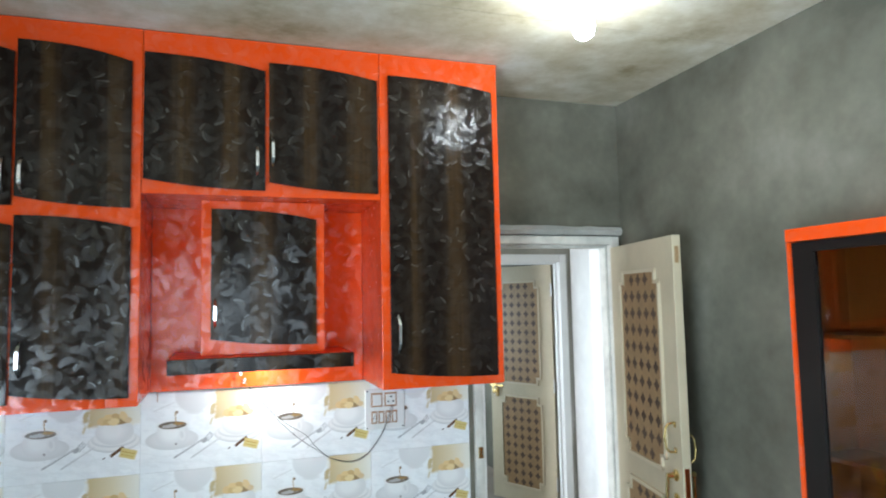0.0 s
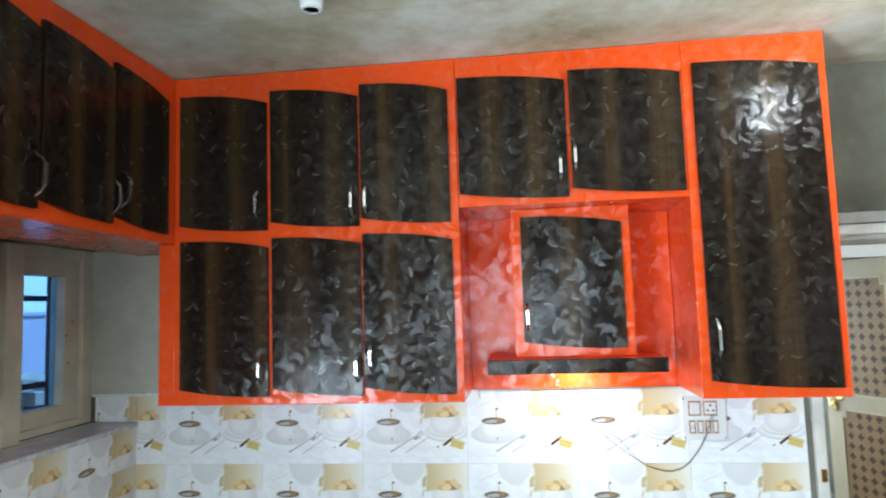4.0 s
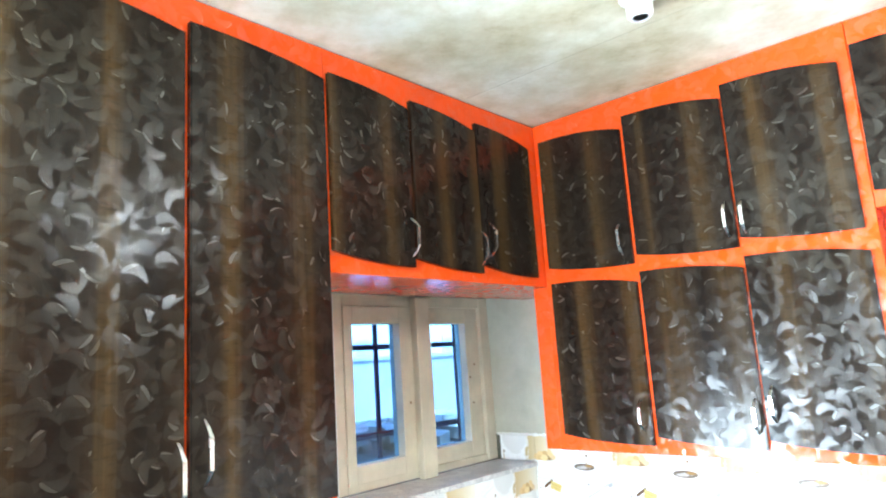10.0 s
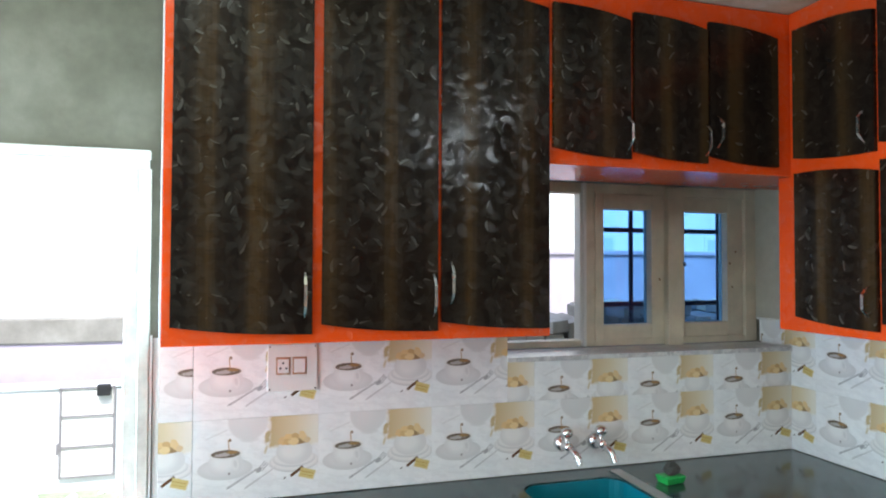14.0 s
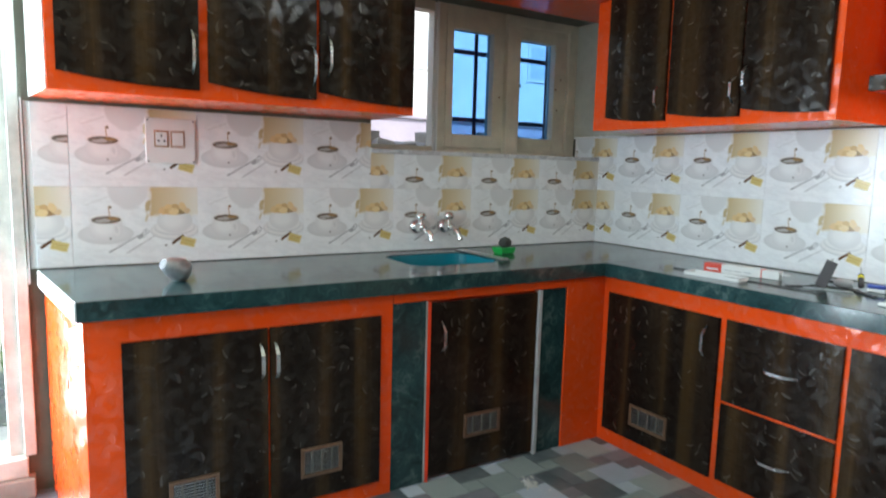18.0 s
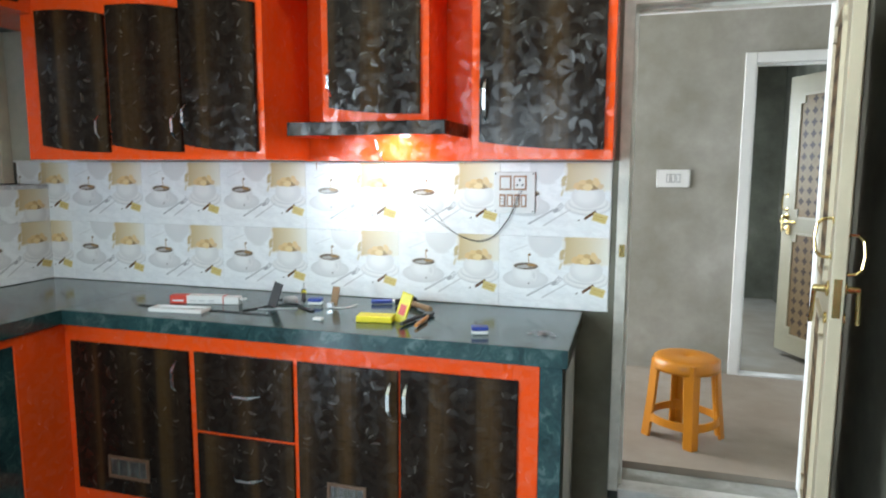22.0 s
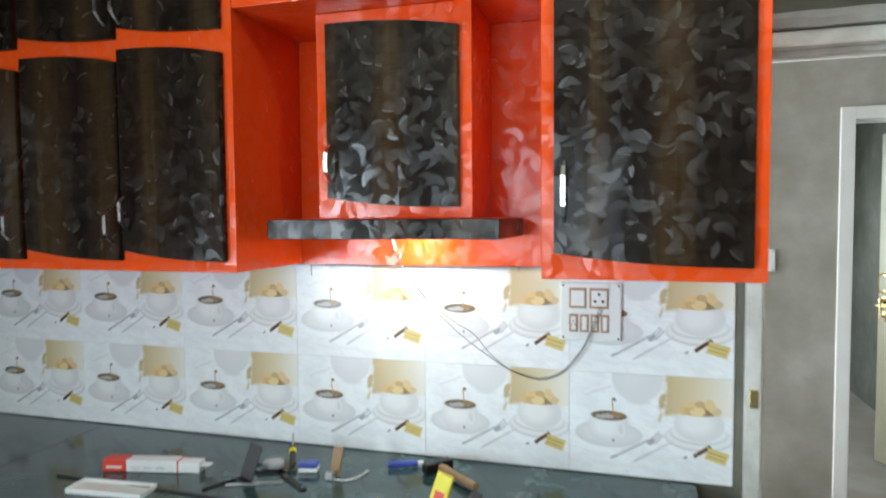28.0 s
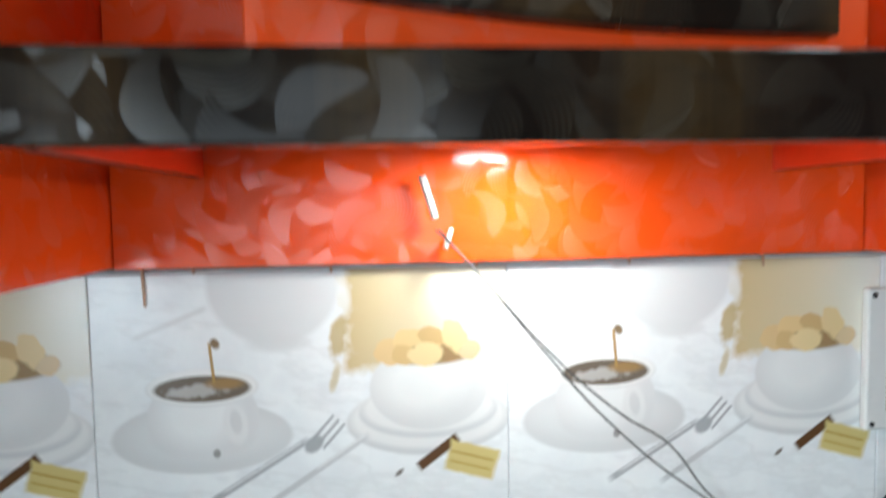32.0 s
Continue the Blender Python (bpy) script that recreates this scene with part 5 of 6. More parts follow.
# ---- stool in the passage ----
SXY = (3.200, 0.600)
stool = thing("plastic_stool", (*SXY, PZ), "amber plastic stool with splayed legs standing in the passage", "stool")
cx, cy, top = SXY[0], SXY[1], PZ + 0.405
seat = lathe(bmesh.new(), [(0.012, -0.004), (0.018, 0.0), (0.116, 0.001), (0.141, -0.002), (0.151, -0.010), (0.156, -0.048), (0.152, -0.060), (0.146, -0.060), (0.144, -0.014), (0.012, -0.012)], (cx, cy, top), 36)
smooth(wpart("seat", seat, M["stool"], stool))
foot = []
for k in range(4):
    a = radians(-82 + 90 * k)
    ca, sa = math.cos(a), math.sin(a)
    bm = bmesh.new()
    rings = []
    for r, z, w in ((0.151, top - 0.010, 0.039), (0.166, PZ + 0.20, 0.035), (0.188, PZ, 0.033)):
        sec = [(0.010, 0.0), (-0.016, w), (-0.028, w), (-0.026, w - 0.010), (-0.004, 0.0), (-0.026, 0.010 - w), (-0.028, -w), (-0.016, -w)]
        rings.append([bm.verts.new((cx + ca * (r + o) - sa * q, cy + sa * (r + o) + ca * q, z)) for o, q in sec])
    for p, q in zip(rings, rings[1:]):
        for i in range(8):
            bm.faces.new((p[i], p[(i + 1) % 8], q[(i + 1) % 8], q[i]))
    bm.faces.new(rings[0])
    bm.faces.new(rings[-1])
    bmesh.ops.recalc_face_normals(bm, faces=bm.faces)
    wpart("leg", bm, M["stool"], stool)
    b = a + math.pi / 2
    bm = bmesh.new()
    vs = []
    for i in range(9):
        s = i / 8
        th1 = a + (b - a) * s
        arch = 0.010 * (2 * s - 1) ** 4
        rr = 0.166 - 0.010 * math.sin(math.pi * s)
        vs.append([bm.verts.new((cx + (rr + dr) * math.cos(th1), cy + (rr + dr) * math.sin(th1), PZ + 0.10 + dz))
                   for dr, dz in ((0.004, -0.018 - arch), (0.0, 0.018 + arch), (-0.008, 0.018 + arch), (-0.006, -0.018 - arch))])
    for e, f in zip(vs, vs[1:]):
        for i in range(4):
            bm.faces.new((e[i], e[(i + 1) % 4], f[(i + 1) % 4], f[i]))
    bmesh.ops.recalc_face_normals(bm, faces=bm.faces)
    wpart("stretcher", bm, M["stool"], stool)

# ---- showcase on the east wall ----
show = thing("showcase", (3.53, -1.82, 0), "orange-framed showcase with smoked glass doors", "display cabinet")
y0, y1, z1, xf = -2.36, -1.222, 1.992, 3.45
wpart("top_board", boxes((xf - 0.01, XR - 0.001, y0, y1, z1 - 0.04, z1), bevel=0.002), M["orange"], show, "orange top board")
for a, b in ((y0, y0 + 0.016), (y1 - 0.012, y1)):
    wpart("side_board", boxes((xf - 0.006, XR - 0.001, a, b, 0.0, z1 - 0.041)), M["orange"], show)
for a, b in ((y0 + 0.0165, y0 + 0.020), (y1 - 0.016, y1 - 0.0125)):
    wpart("side_lining", boxes((xf + 0.022, XR - 0.013, a, b, 0.051, z1 - 0.042)), M["amber_board"], show, "amber veneer lining")
wpart("back_board", boxes((XR - 0.012, XR - 0.001, y0 + 0.017, y1 - 0.013, 0.05, z1 - 0.041)), M["amber_board"], show, "amber veneer back")
wpart("plinth", boxes((xf, XR - 0.013, y0 + 0.017, y1 - 0.013, 0.0, 0.05)), M["black_frame"], show)
for z in (0.48, 0.90, 1.30, 1.66):
    wpart("shelf", boxes((xf + 0.05, XR - 0.013, y0 + 0.021, y1 - 0.017, z, z + 0.012)), M["amber_board"], show)
ym = (y0 + y1) / 2
for a, b in ((y0 + 0.018, ym - 0.002), (ym + 0.002, y1 - 0.014)):
    fw = 0.075
    dr = wpart("glass_door", boxes((xf, xf + 0.02, a, a + fw, 0.052, z1 - 0.043), (xf, xf + 0.02, b - fw, b, 0.052, z1 - 0.043),
                                   (xf, xf + 0.02, a + fw, b - fw, 0.052, 0.052 + fw), (xf, xf + 0.02, a + fw, b - fw, z1 - 0.043 - 0.03, z1 - 0.043)), M["black_frame"], show, "black-framed glass door")
    wpart("pane", boxes((xf + 0.008, xf + 0.012, a + fw, b - fw, 0.052 + fw, z1 - 0.073)), M["dark_glass"], dr, "smoked glass pane")

# ---- small things on the counter ----
CT = CZ1 + 0.001


def tool_case(at, rz):
    th = thing("carton", at, "long white carton with a red end lying on the counter", "box")
    th.matrix_basis = pose(*at, 0, 0, rz)
    part("sleeve", boxes((0.075, 0.235, -0.022, 0.022, 0.0, 0.036), bevel=0.001), M["paper"], th)
    part("red_end", boxes((0.0, 0.0745, -0.022, 0.022, 0.0, 0.036), bevel=0.001), M["red"], th, "red printed end")
    part("print_band", boxes((0.012, 0.062, -0.0226, -0.0221, 0.010, 0.017)), M["paper"], th)
    part("second_sleeve", boxes((0.238, 0.305, -0.020, 0.020, 0.0, 0.033), bevel=0.001), M["paper"], th)
    part("red_line", boxes((0.2355, 0.2375, -0.0225, 0.0225, 0.0, 0.0365)), M["red"], th)
    part("flap", boxes((0.306, 0.335, -0.018, 0.012, 0.022, 0.0235)), M["paper"], th, "open card flap")
    for i in range(3):
        part("print_line", boxes((0.09 + 0.04 * i, 0.118 + 0.04 * i, -0.0226, -0.0221, 0.012, 0.016)), M["grey_plastic"], th)
    return th


tool_case((1.025, -0.350, CT), 11)
th = thing("foam_tray", (1.19, -0.48, CT), "shallow white plastic tray on the counter", "tray")
th.matrix_basis = pose(1.165, -0.480, CT, 0, 0, 5)
part("bottom", boxes((-0.115, 0.115, -0.035, 0.035, 0.0, 0.003)), M["paper"], th)
for a in ((-0.115, 0.115, -0.037, -0.0352, 0.0, 0.014), (-0.115, 0.115, 0.0352, 0.037, 0.0, 0.014), (-0.118, -0.1152, -0.037, 0.037, 0.0, 0.014), (0.1152, 0.118, -0.037, 0.037, 0.0, 0.014)):
    part("rim", boxes(a), M["paper"], th)
for at, rz, ln, w, mm in (((1.24, -0.440, CT), -0.5, 0.63, 0.008, "black_metal"), ((1.455, -0.325, CT), 62, 0.19, 0.008, "black_metal"), ((1.53, -0.335, CT), 23, 0.16, 0.011, "steel"),
                          ((1.62, -0.285, CT), -36, 0.17, 0.020, "black_metal"), ((1.545, -0.245, CT), 12, 0.09, 0.028, "black_metal")):
    th = thing("metal_strip", at, "thin metal strip lying on the counter", "tool", "loose metal strips")
    th.matrix_basis = pose(*at, 0, 0, rz)
    part("strip", boxes((-ln / 2, ln / 2, -w / 2, w / 2, 0.0, 0.004), bevel=0.001), M[mm], th)
    part("rivet", tube(bmesh.new(), (ln / 2 - 0.012, 0, 0.004), (ln / 2 - 0.012, 0, 0.0062), 0.003, seg=8), M["steel"], th)
th = thing("steel_plate", (1.49, -0.31, CT), "dark steel plate propped upright on the counter", "tool")
th.matrix_basis = pose(1.490, -0.318, CT, -12, 14, -8)
part("plate", boxes((-0.022, 0.022, -0.002, 0.002, 0.004, 0.108), bevel=0.001), M["black_metal"], th)
part("foot", boxes((-0.022, 0.052, -0.026, 0.010, 0.0, 0.0035), bevel=0.001), M["black_metal"], th)
th = thing("drill_chuck", (1.525, -0.262, CT), "small pale drill chuck on the counter", "tool")
th.matrix_basis = pose(1.525, -0.225, CT + 0.017, 0, 0, 25)
smooth(part("body", lathe(bmesh.new(), [(0.006, -0.03), (0.014, -0.022), (0.017, -0.005), (0.017, 0.02), (0.012, 0.032), (0.001, 0.033)], (0, 0, 0), 16, "X"), M["grey_plastic"], th))
part("nose", tube(bmesh.new(), (-0.030, 0, 0), (-0.048, 0, 0), 0.005, seg=10), M["black_metal"], th)
th = thing("screwdriver", (1.58, -0.21, CT), "screwdriver with yellow and black handle on the counter", "screwdriver")
th.matrix_basis = pose(1.585, -0.215, CT + 0.011, 0, -22, 118)
part("handle", lathe(bmesh.new(), [(0.006, 0.0), (0.011, 0.01), (0.009, 0.05), (0.011, 0.085), (0.004, 0.09)], (0, 0, 0), 12, "X"), M["rubber"], th)
part("ring", lathe(bmesh.new(), [(0.0112, 0.06), (0.0114, 0.075)], (0, 0, 0), 12, "X"), M["yellow"], th)
part("shaft", tube(bmesh.new(), (0.09, 0, 0), (0.15, 0, 0), 0.003, seg=8), M["steel"], th)


def tape_roll(at, rz):
    th = thing("thread_pack", at, "small blue and white pack on the counter", "pack", "blue packs")
    th.matrix_basis = pose(*at, 0, 0, rz)
    part("core", boxes((-0.029, 0.029, -0.020, 0.020, 0.0, 0.014), bevel=0.004), M["paper"], th)
    part("lid", boxes((-0.030, 0.030, -0.021, 0.021, 0.0145, 0.028), bevel=0.005), M["blue"], th, "blue lid")
    return th


tape_roll((1.635, -0.205, CT), 15)
tape_roll((2.420, -0.480, CT), 20)
th = thing("wood_plane_strip", (1.92, -0.15, CT), "short wooden strip propped upright on the counter", "wood strip")
th.matrix_basis = pose(1.728, -0.222, CT, -20, 4, 8)
part("strip", boxes((-0.015, 0.015, -0.005, 0.005, 0.003, 0.085), bevel=0.001), M["wood"], th)
th = thing("bright_fitting", (1.726, -0.248, CT), "small bright metal fitting on the counter", "fitting")
part("block", boxes((-0.013, 0.013, -0.009, 0.009, 0.0, 0.022), bevel=0.003), M["steel"], th)
sweep("power_cord", [(1.735, -0.250, CT + 0.003), (1.765, -0.250, CT + 0.003), (1.795, -0.225, CT + 0.003), (1.812, -0.165, CT + 0.004)], 0.0024, M["white_plastic"])
tagged(bpy.data.objects["power_cord"], "short curled white cord on the counter", "cord")
th = thing("bottle_cap", (1.780, -0.462, CT), "small white plastic cap on the counter", "cap")
part("cap", boxes((-0.019, 0.019, -0.014, 0.014, 0.0, 0.010), bevel=0.003), M["white_plastic"], th)

th = thing("drill_case", (2.12, -0.48, CT), "open yellow folding box with a red label", "box")
th.matrix_basis = pose(2.010, -0.405, CT, 0, 0, 8)
part("tray", boxes((-0.085, 0.055, -0.035, 0.035, 0.0, 0.024), bevel=0.003), M["yellow"], th)
lid_pose = pose(0.052, 0.006, 0.003, -8, 16, -14)
lid = boxes((0.0, 0.046, 0.0, 0.012, 0.0, 0.118), bevel=0.003)
lid.transform(lid_pose)
lid = part("lid", lid, M["yellow"], th)
lb = boxes((0.010, 0.036, -0.0009, -0.0002, 0.030, 0.072))
lb.transform(lid_pose)
part("label_patch", lb, M["red"], lid, "red label")
th = thing("hammer", (2.12, -0.17, CT), "worn claw hammer with a wooden handle", "hammer")
th.matrix_basis = pose(2.015, -0.105, CT + 0.016, 0, 0, -40)
part("handle", lathe(bmesh.new(), [(0.010, 0.0), (0.013, 0.03), (0.011, 0.10), (0.013, 0.16), (0.011, 0.185)], (0, 0, 0), 12, "X"), M["wood"], th)
part("head", boxes((-0.018, 0.012, -0.05, 0.045, -0.015, 0.015), bevel=0.004), M["black_metal"], th)
th = thing("pincers", (2.30, -0.38, CT), "steel pincers with orange and black grips", "pliers")
th.matrix_basis = pose(2.165, -0.300, CT + 0.009, 0, 0, 264)
part("jaw", boxes((-0.045, 0.012, -0.017, 0.017, -0.007, 0.007), bevel=0.004), M["black_metal"], th)
for s, mat in ((1, M["stool"]), (-1, M["rubber"])):
    bm = tube(bmesh.new(), (0.01, s * 0.008, 0), (0.06, s * 0.022, 0), 0.006, 0.008, seg=10)
    tube(bm, (0.06, s * 0.022, 0), (0.165, s * 0.030, 0), 0.009, 0.007, seg=10)
    part("grip", bm, mat, th)
th = thing("blue_tube", (2.04, -0.10, CT), "small blue tube on the counter", "tube")
th.matrix_basis = pose(1.905, -0.105, CT + 0.011, 0, 0, 22)
part("body", tube(bmesh.new(), (-0.05, 0, 0), (0.04, 0, 0), 0.010, seg=12), M["blue"], th)
part("cap", tube(bmesh.new(), (0.041, 0, 0), (0.058, 0, 0), 0.008, seg=12), M["paper"], th)
random.seed(4)
bm = bmesh.new()
for i in range(26):
    a = Vector((2.635 + random.gauss(0, 0.025), -0.425 + random.gauss(0, 0.015), CT + 0.003))
    w = random.uniform(0, 6.28)
    tube(bm, a, a + Vector((math.cos(w) * 0.02, math.sin(w) * 0.02, 0.001)), 0.0018, 0.0008, seg=6)
tagged(link("screws", bm, M["steel"]), "scatter of small bright screws on the counter", "screws", kind="stuff")

th = thing("spray_cup", (0.45, -2.40, CT), "dull grey metal cone with a dark mouth lying on the counter", "cup")
th.matrix_basis = pose(0.435, -2.395, CT + 0.043, 0, 24, 118)
bm = lathe(bmesh.new(), [(0.013, -0.052), (0.017, -0.052), (0.022, -0.046), (0.034, -0.022), (0.042, 0.006), (0.043, 0.020), (0.038, 0.036), (0.022, 0.047), (0.001, 0.050)], (0, 0, 0), 26, "X")
for v in bm.verts:
    v.co += 0.0025 * Vector((0, noise.noise(v.co * 40), noise.noise(v.co * 40 + Vector((9, 0, 0)))))
smooth(part("shell", bm, M["cup_grey"], th))
part("mouth", lathe(bmesh.new(), [(0.0135, -0.0535), (0.0175, -0.0535), (0.0175, -0.050), (0.0005, -0.040)], (0, 0, 0), 18, "X"), M["rubber"], th, "dark mouth")
th = thing("scrub_dish", (0.25, -0.85, CT), "green dish with a dark scrub pad", "soap dish")
th.matrix_basis = pose(0.25, -0.855, CT, 0, 0, 8)
bm = boxes((-0.036, 0.036, -0.050, 0.050, 0.0, 0.030), bevel=0.005)
for v in bm.verts:
    if v.co.z < 0.015:
        v.co.x, v.co.y = v.co.x * 0.84, v.co.y * 0.88
part("dish", bm, M["green"], th)
bm = bmesh.new()
bmesh.ops.create_icosphere(bm, subdivisions=4, radius=1.0)
for v in bm.verts:
    k = 1 + 0.22 * noise.noise(v.co * 2.3) + 0.16 * noise.noise(v.co * 7.0)
    v.co = Vector((v.co.x * 0.028 * k, v.co.y * 0.036 * k, v.co.z * 0.026 * k))
bm.transform(pose(0.0, 0.006, 0.052, 0, 10, 20))
part("scrub_pad", bm, M["scrub"], th, "dark fibrous scrub pad")

# ---- things on the floor ----
th = thing("floor_sheet", (1.75, -1.72, 0.0), "dusty grey-brown board lying on the floor", "board")
th.matrix_basis = pose(1.188, -1.150, 0.001, 0, 0, 4)
bm = bmesh.new()
bmesh.ops.create_grid(bm, x_segments=24, y_segments=20, size=0.5)
for v in bm.verts:
    v.co = Vector(((v.co.x + 0.5) * 1.30, (v.co.y - 0.5) * 1.15, 0.016 + 0.004 * noise.noise(Vector((v.co.x * 5, v.co.y * 5, 0)))))
lip = bmesh.ops.extrude_face_region(bm, geom=bm.faces[:])
for v in [e for e in lip["geom"] if isinstance(e, bmesh.types.BMVert)]:
    v.co.z = 0.001
bmesh.ops.recalc_face_normals(bm, faces=bm.faces)
part("sheet", bm, M["board"], th)
random.seed(9)


def crumbs(name, cx, cy, z, sx, sy, n, r, label):
    bm = bmesh.new()
    for i in range(n):
        x, y = random.gauss(cx, sx), random.gauss(cy, sy)
        s = r * random.uniform(0.25, 1.0)
        m = pose(x, y, z + s * 0.3, random.uniform(0, 90), 0, random.uniform(0, 360)) @ Matrix.Diagonal((s * random.uniform(0.8, 2.2), s, s * 0.5, 1))
        bmesh.ops.create_cube(bm, size=1.0, matrix=m)
    return tagged(link(name, bm, M["dust"]), label, "dust", kind="stuff")


crumbs("plaster_dust", 1.50, -1.32, 0.017, 0.15, 0.11, 150, 0.005, "white plaster crumbs on the board")
crumbs("plaster_dust", 0.865, -1.14, 0.0, 0.022, 0.016, 60, 0.009, "white plaster crumbs on the floor")
crumbs("plaster_dust", 1.85, -0.93, 0.0, 0.07, 0.05, 70, 0.005, "white plaster crumbs on the floor")
crumbs("plaster_dust", 2.72, -0.60, 0.0, 0.035, 0.008, 40, 0.006, "white plaster crumbs on the floor")

th = thing("open_carton", (1.36, -1.68, 0.02), "small open white carton with printed lines on the floor", "box")
th.matrix_basis = pose(1.352, -1.705, 0.021, 0, 0, 35)
w, dd, hh = 0.056, 0.045, 0.060
for a in ((-w, w, -dd, -dd + 0.002, 0, hh), (-w, w, dd - 0.002, dd, 0, hh), (-w, -w + 0.002, -dd + 0.0021, dd - 0.0021, 0, hh), (w - 0.002, w, -dd + 0.0021, dd - 0.0021, 0, hh)):
    part("side", boxes(a), M["paper"], th)
part("bottom", boxes((-w + 0.003, w - 0.003, -dd + 0.003, dd - 0.003, 0, 0.002)), M["card"], th)
fl = boxes((-w, w, 0, 0.04, 0, 0.0015))
fl.transform(pose(0, dd, hh, 20, 0, 0))
part("flap", fl, M["paper"], th, "lifted card flap")
fl = boxes((-0.035, 0, -dd, dd, 0, 0.0015))
fl.transform(pose(-w, 0, hh, 0, 30, 0))
part("flap", fl, M["paper"], th, "lifted card flap")
for i, mm in enumerate(("red", "blue", "blue")):
    part("print_line", boxes((-w + 0.012, w - 0.012, -dd - 0.0008, -dd - 0.0002, 0.043 - 0.012 * i, 0.047 - 0.012 * i)), M[mm], th)

th = thing("angle_grinder", (2.13, -0.99, 0), "blue angle grinder lying on the floor with its black cable", "power tool")
th.matrix_basis = pose(2.118, -0.862, 0.034, 0, 0, 98)
bm = lathe(bmesh.new(), [(0.020, 0.0), (0.026, -0.02), (0.031, -0.08), (0.030, -0.20), (0.034, -0.26), (0.020, -0.275)], (0, 0, 0), 18, "X")
smooth(part("body", bm, M["grinder"], th))
part("cable_sleeve", lathe(bmesh.new(), [(0.011, 0.0), (0.009, 0.03), (0.006, 0.065)], (0, 0, 0), 12, "X"), M["rubber"], th)
part("gear_head", boxes((-0.34, -0.265, -0.033, 0.033, -0.030, 0.028), bevel=0.010), M["steel"], th)
part("disc", lathe(bmesh.new(), [(0.055, -0.034), (0.055, -0.031), (0.01, -0.031)], (-0.315, 0, 0), 24), M["rubber"], th)
part("trigger", boxes((-0.12, -0.07, -0.006, 0.006, 0.029, 0.036), bevel=0.002), M["rubber"], th)
sweep("cable", [(2.110, -0.800, 0.030), (2.090, -0.735, 0.018), (2.060, -0.690, 0.007), (2.020, -0.850, 0.007), (1.985, -0.980, 0.007), (2.020, -1.090, 0.020), (2.090, -1.160, 0.024)], 0.0055, M["rubber"])
tagged(bpy.data.objects["cable"], "looped black power cable on the floor", "cable")
sweep("thin_cable", [(2.000, -0.925, 0.016), (1.940, -0.785, 0.004), (1.935, -0.640, 0.010), (1.985, -0.625, 0.020), (2.065, -0.690, 0.018), (2.120, -0.770, 0.006), (2.185, -0.845, 0.004), (2.266, -0.878, 0.004), (2.387, -0.840, 0.004), (2.47, -0.82, 0.02), (2.56, -0.82, 0.004), (2.75, -0.88, 0.004)], 0.0036, M["wire"])
tagged(bpy.data.objects["thin_cable"], "thin dark cable trailing over the floor", "cable")

# ---- outside ----
yard = thing("boundary_wall", (-3.9, -4.0, -0.14), "low lilac-washed boundary wall with a bare cement top band", "boundary wall")
wpart("wall", boxes((-4.1, -3.9, -12.0, -2.2, -0.14, 1.03)), M["lilac_wall"], yard)
wpart("coping", boxes((-4.12, -3.88, -12.0, -2.2, 1.031, 1.25), bevel=0.015), M["yard_cement"], yard, "rough grey cement band")
yard = thing("boundary_wall", (-4.5, 1.0, -0.14), "lilac-washed wall of the neighbouring plot", "boundary wall")
wpart("wall", boxes((-4.75, -4.5, -2.19, 9.0, -0.14, 1.86)), M["lilac_wall"], yard)
wpart("coping", boxes((-4.78, -4.47, -2.19, 9.0, 1.861, 1.92), bevel=0.015), M["lilac_wall"], yard)
tank = thing("white_yard_wall", (-3.5, -4.0, -0.14), "low white-painted yard wall", "garden wall")
wpart("wall", boxes((-3.7, -3.5, -9.0, -2.4, -0.14, 0.70)), M["blue_sheet"], tank)
wpart("cap", boxes((-3.72, -3.48, -9.0, -2.4, 0.7005, 0.725), bevel=0.006), M["blue_sheet"], tank)
gate = thing("small_gate", (-3.49, -3.78, -0.05), "small white gate with thin dark rails and a black latch", "gate")
for y in (-3.975, -3.575):
    wpart("stile", boxes((-3.482, -3.470, y - 0.008, y + 0.008, -0.03, 0.715)), M["gate_rail"], gate)
for z in (-0.02, 0.225, 0.475, 0.705):
    wpart("rail", boxes((-3.482, -3.470, -3.966, -3.584, z - 0.007, z + 0.007)), M["gate_rail"], gate)
wpart("panel", boxes((-3.494, -3.483, -3.966, -3.584, -0.03, 0.71)), M["white_frame"], gate)
wpart("latch", boxes((-3.468, -3.430, -3.70, -3.60, 0.640, 0.735), bevel=0.008), M["rubber"], gate, "black latch")
wpart("hinge", boxes((-3.482, -3.460, -4.000, -3.984, 0.17, 0.26)), M["gate_rail"], gate)
# added backdrop: a white block with windows fills the burnt-out background
house = thing("white_backdrop", (-17, -5, -0.14), "white house-shaped backdrop added for the overexposed background", "house")
wpart("wall", boxes((-21, -17, -40, 30, -0.14, 11.0)), M["white_wall"], house)
wpart("parapet", boxes((-21.1, -16.9, -40.1, 30.1, 11.001, 11.6)), M["white_wall"], house)
for fl in (1.4, 4.6, 7.8):
    for k in range(14):
        y = -36 + 4.9 * k
        wd = wpart("window", boxes((-17.0, -16.96, y, y + 1.3, fl, fl + 1.4)), M["white_frame"], house)
        wpart("pane", boxes((-16.958, -16.95, y + 0.12, y + 1.18, fl + 0.12, fl + 1.28)), M["pale_pane"], wd)
pile = thing("brick_pile", (-1.1, -0.8, -0.14), "heap of pale bricks and broken stone outside the window", "bricks")
wpart("footing", boxes((-1.42, -0.78, -2.35, 0.9, 0.0 - 0.14, 1.04), bevel=0.02), M["yard_cement"], pile, "rough cement base")
random.seed(12)
